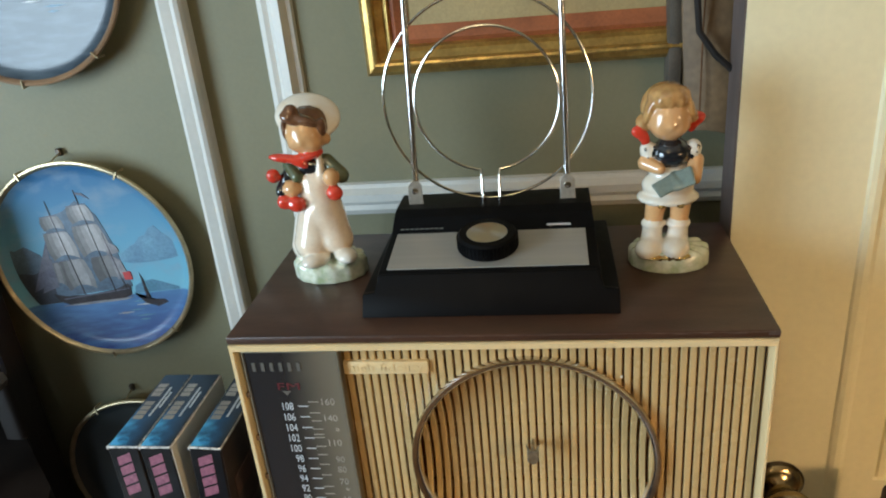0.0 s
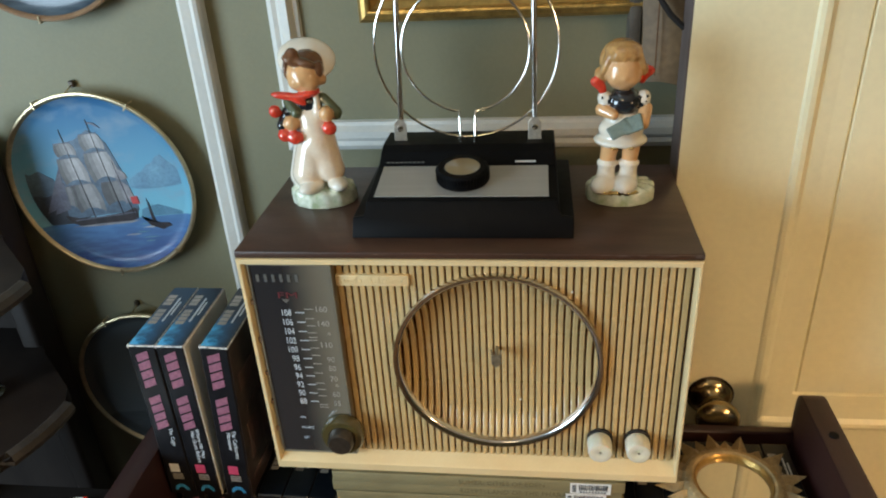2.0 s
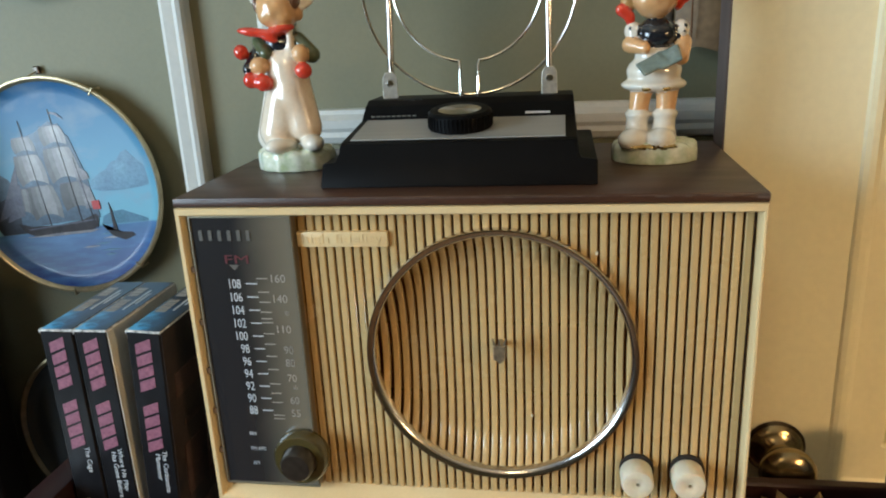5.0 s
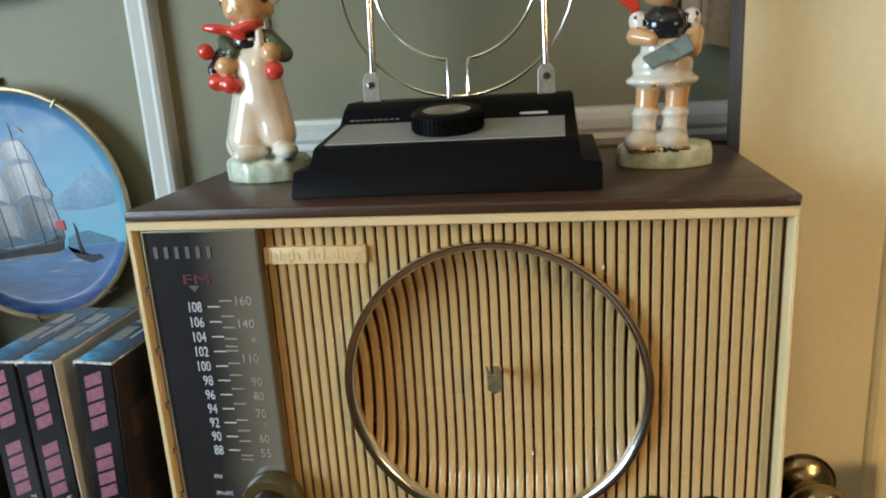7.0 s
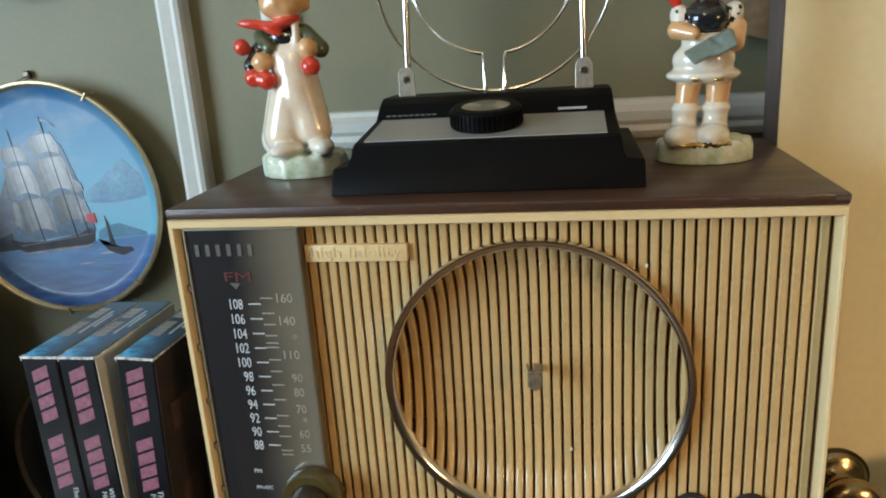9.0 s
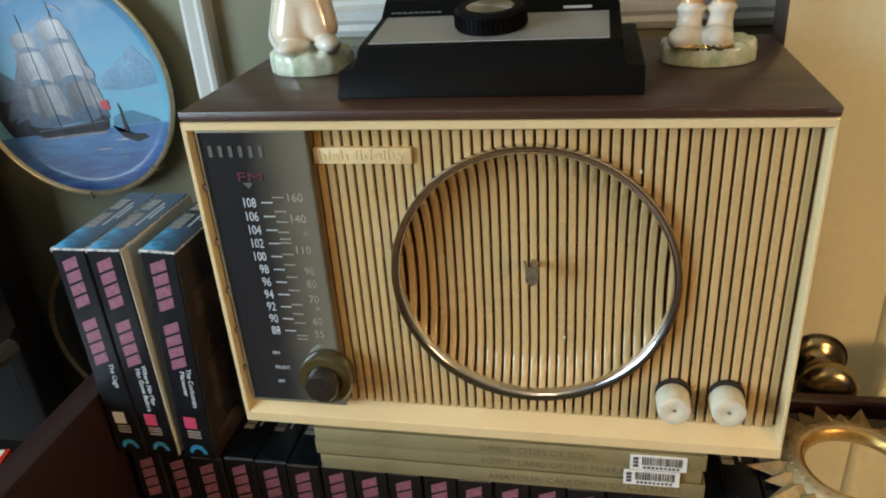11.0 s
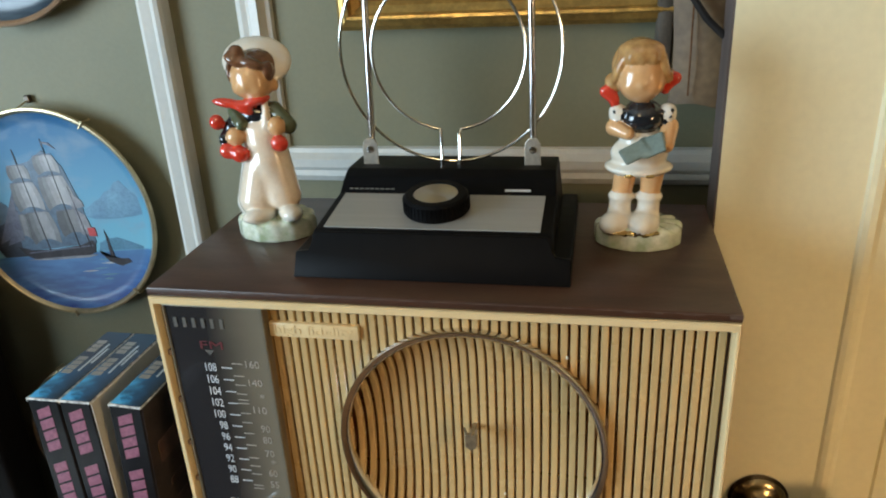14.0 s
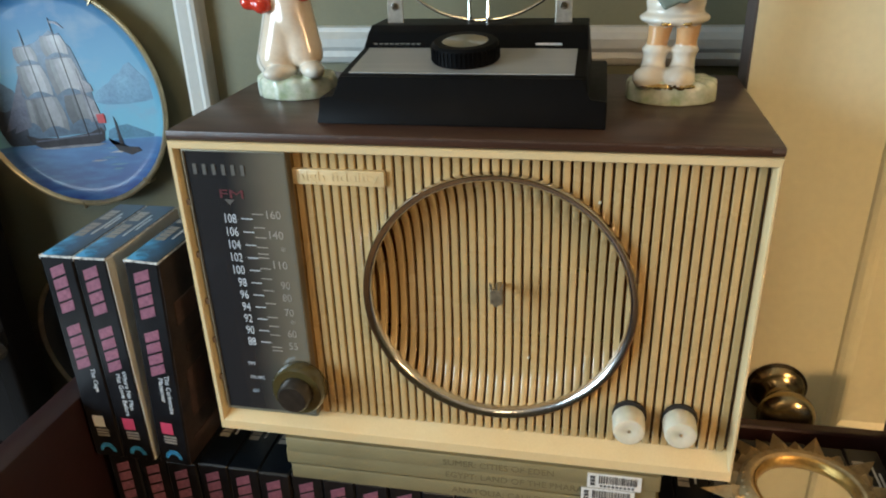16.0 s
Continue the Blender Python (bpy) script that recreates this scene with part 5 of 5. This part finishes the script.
# ---- the framed picture ----
pic = thing("framed_picture", (0.25, WY, 0.38), "old gilt framed ochre picture with red liner", "picture")
FZ, FX0, FX1, FZ1 = 0.380, 0.072, 0.62, 0.82
part("frame", ring_frame(FX0, FX1, FZ, FZ1, [(0, WY), (0, WY - 0.018), (0.004, WY - 0.024), (0.010, WY - 0.026), (0.014, WY - 0.020), (0.020, WY - 0.015), (0.024, WY - 0.016), (0.026, WY - 0.012)]), GILT, pic, "old gilt frame")
part("frame_lip", ring_frame(FX0, FX1, FZ, FZ1, [(0.0085, WY - 0.0262), (0.0100, WY - 0.0275), (0.0125, WY - 0.0268), (0.0135, WY - 0.0215)]), GILTBRT, pic, "bright worn gilt lip")
part("liner", ring_frame(FX0 + 0.026, FX1 - 0.026, FZ + 0.026, FZ1 - 0.026, [(0, WY - 0.012), (0.004, WY - 0.014), (0.016, WY - 0.008)]), LINER, pic, "red brown liner")
part("canvas", box(FX0 + 0.040, FX1 - 0.040, WY - 0.007, WY - 0.004, FZ + 0.040, FZ1 - 0.040), CANVAS, pic, "ochre canvas")

# ---- brown bag hanging behind the door's edge ----
bag = thing("hanging_bag", (0.377, 0.215, 0.26), "worn brown leather bag hanging behind the door edge", "bag")
bm = bmesh.new()
rows = []
for k in range(15):
    z = 0.315 + 0.027 * k
    rows.append([bm.verts.new((0.3550 + 0.010 * j + 0.0022 * math.sin(k * 1.1 + j), 0.232 - 0.010 * math.sin(math.pi * j / 6) - 0.0025 * math.sin(k * 1.7 + j * 1.3), z + 0.003 * math.sin(j))) for j in range(7)])
for p_, q_ in zip(rows, rows[1:]):
    for j in range(6):
        bm.faces.new((p_[j], p_[j + 1], q_[j + 1], q_[j]))
ext = bmesh.ops.extrude_face_region(bm, geom=bm.faces[:])
bmesh.ops.translate(bm, vec=(0, 0.010, 0), verts=[g for g in ext["geom"] if isinstance(g, bmesh.types.BMVert)])
part("flap", bm, LEATHER, bag, smooth=True)
part("seam", tube([(0.3690, 0.2195, 0.325), (0.3685, 0.2190, 0.40), (0.3700, 0.2195, 0.52), (0.3690, 0.2195, 0.68)], 0.0007, 6), HAIRB, bag, "dark stitched seam", True)
part("strap", tube([(0.3600, 0.214, 0.70), (0.3585, 0.213, 0.46), (0.3640, 0.212, 0.405), (0.3780, 0.211, 0.385), (0.3920, 0.213, 0.372)], 0.0028, 8), DARKFAB, bag, "dark thin strap", True)
part("gusset", box(0.343, 0.356, 0.236, 0.258, 0.335, 0.70, 0.004, 2), STRAPM, bag, "grey brown webbing edge", True)

# ---- the corner whatnot ----
what = thing("corner_shelf", (-0.5, 0.1, -Z0), "dark walnut corner shelf with rounded shelves", "shelf")
part("post", box(-0.399, -0.371, 0.186, 0.232, -Z0, 0.285, 0.007, 3), DARKWOOD, what, smooth=True)
part("side_board", box(-0.92, -0.399, 0.228, 0.250, -Z0, 0.265), DARKWOOD, what)
for z in (-0.61, -0.31, 0.002, 0.162):
    arc = [(-0.60 + 0.322 * math.cos(a), 0.085 - 0.26 * math.sin(a)) for a in [math.pi / 2 * k / 20 for k in range(21)]]
    sh = part("shelf", prism([(-0.90, 0.228), (-0.385, 0.228), (-0.370, 0.186), (-0.290, 0.110)] + arc + [(-0.90, -0.175)], "z", z - 0.018, z), DARKWOOD, what, smooth=True)
    rim = tube([(-0.60 + 0.323 * math.cos(a), 0.085 - 0.261 * math.sin(a), z - 0.0085) for a in [math.pi / 2 * k / 24 for k in range(25)]] + [(-0.9, -0.176, z - 0.0085)], 0.0095, 8)
    # the edge's sheen is put into a colour paler than the boards
    part("shelf_edge", rim, PALEEDGE, sh, "rounded edge, paler for its sheen", True)
gob = thing("glass_goblet", (-0.378, 0.090, 0.002), "small gilt and glass goblet on dark shelf", "goblet")
part("bowl", lathe([(0, 0.0), (0.016, 0.0), (0.017, 0.002), (0.004, 0.006), (0.0035, 0.018), (0.012, 0.024), (0.019, 0.034), (0.019, 0.050), (0.017, 0.050), (0.012, 0.03), (0, 0.026)], Matrix.Translation((-0.378, 0.090, 0.002))), BRASS, gob, "gilt bowl", True)
part("foot_beads", lathe([(0.016, 0.0), (0.020, 0.003), (0.016, 0.006)], Matrix.Translation((-0.378, 0.090, 0.002)), 16), mat("green_glass", (0.05, 0.065, 0.055), 0.1, coat=0.5), gob, "pale green glass foot", True)

# ---- dark side table with a booklet ----
tab = thing("side_table", (-0.36, -0.16, -Z0), "low dark walnut side table beside the rack", "table")
part("tabletop", box(-0.56, -0.152, -0.30, -0.012, -0.046, -0.026, 0.003), TABLEM, tab, smooth=True)
for x in (-0.54, -0.185):
    for y in (-0.28, -0.035):
        part("leg", box(x - 0.012, x + 0.012, y - 0.012, y + 0.012, -Z0, -0.046, 0.002), TABLEM, tab)
bk = thing("booklet", (-0.215, -0.04, -0.026), "white booklet with navy block and red spine edge", "booklet")
BMX = Matrix.Translation((-0.196, -0.032, -0.026)) @ Matrix.Rotation(radians(14), 4, "Z")
for nm, args, m_, lb in (("cover", (-0.10, 0.0, -0.13, 0.0, 0, 0.006), WHITECARD, ""), ("edge", (0.0, 0.004, -0.13, 0.0, 0, 0.0062), REDGL, "red spine edge"), ("picture_block", (-0.045, -0.010, -0.038, -0.010, 0.0055, 0.0066), mat("navy_block", (0.02, 0.04, 0.12), 0.4), "navy printed block"),
                         ("emblem", (-0.028, -0.016, -0.036, -0.026, 0.0066, 0.0070), REDGL, "red emblem")):
    t = box(*args)
    bmesh.ops.transform(t, matrix=BMX, verts=t.verts)
    part(nm, t, m_, bk, lb)

# ---- lamps of the room ----
fl = thing("floor_lamp", (1.12, -0.72, -Z0), "brass floor lamp with a cream cloth shade, lit", "lamp")
LM = Matrix.Translation((1.12, -0.72, 0))
part("base", lathe([(0, -Z0), (0.14, -Z0), (0.14, -Z0 + 0.02), (0.02, -Z0 + 0.05), (0, -Z0 + 0.05)], LM), BRASS, fl, smooth=True)
part("pole", tube([(1.12, -0.72, -Z0 + 0.04), (1.12, -0.72, 0.40)], 0.012), BRASS, fl, smooth=True)
part("shade", lathe([(0.20, 0.44), (0.13, 0.64), (0.128, 0.64), (0.198, 0.44), (0.20, 0.44)], LM), SHADEM, fl, "cream cloth shade", True)
cl = thing("ceiling_lamp", (-0.10, -1.30, 1.5), "round brass ceiling lamp, lit", "lamp")
part("canopy", lathe([(0, 1.50), (0.07, 1.50), (0.06, 1.475), (0.012, 1.465), (0.012, 1.43), (0, 1.43)], Matrix.Translation((-0.10, -1.30, 0))), BRASS, cl, smooth=True)
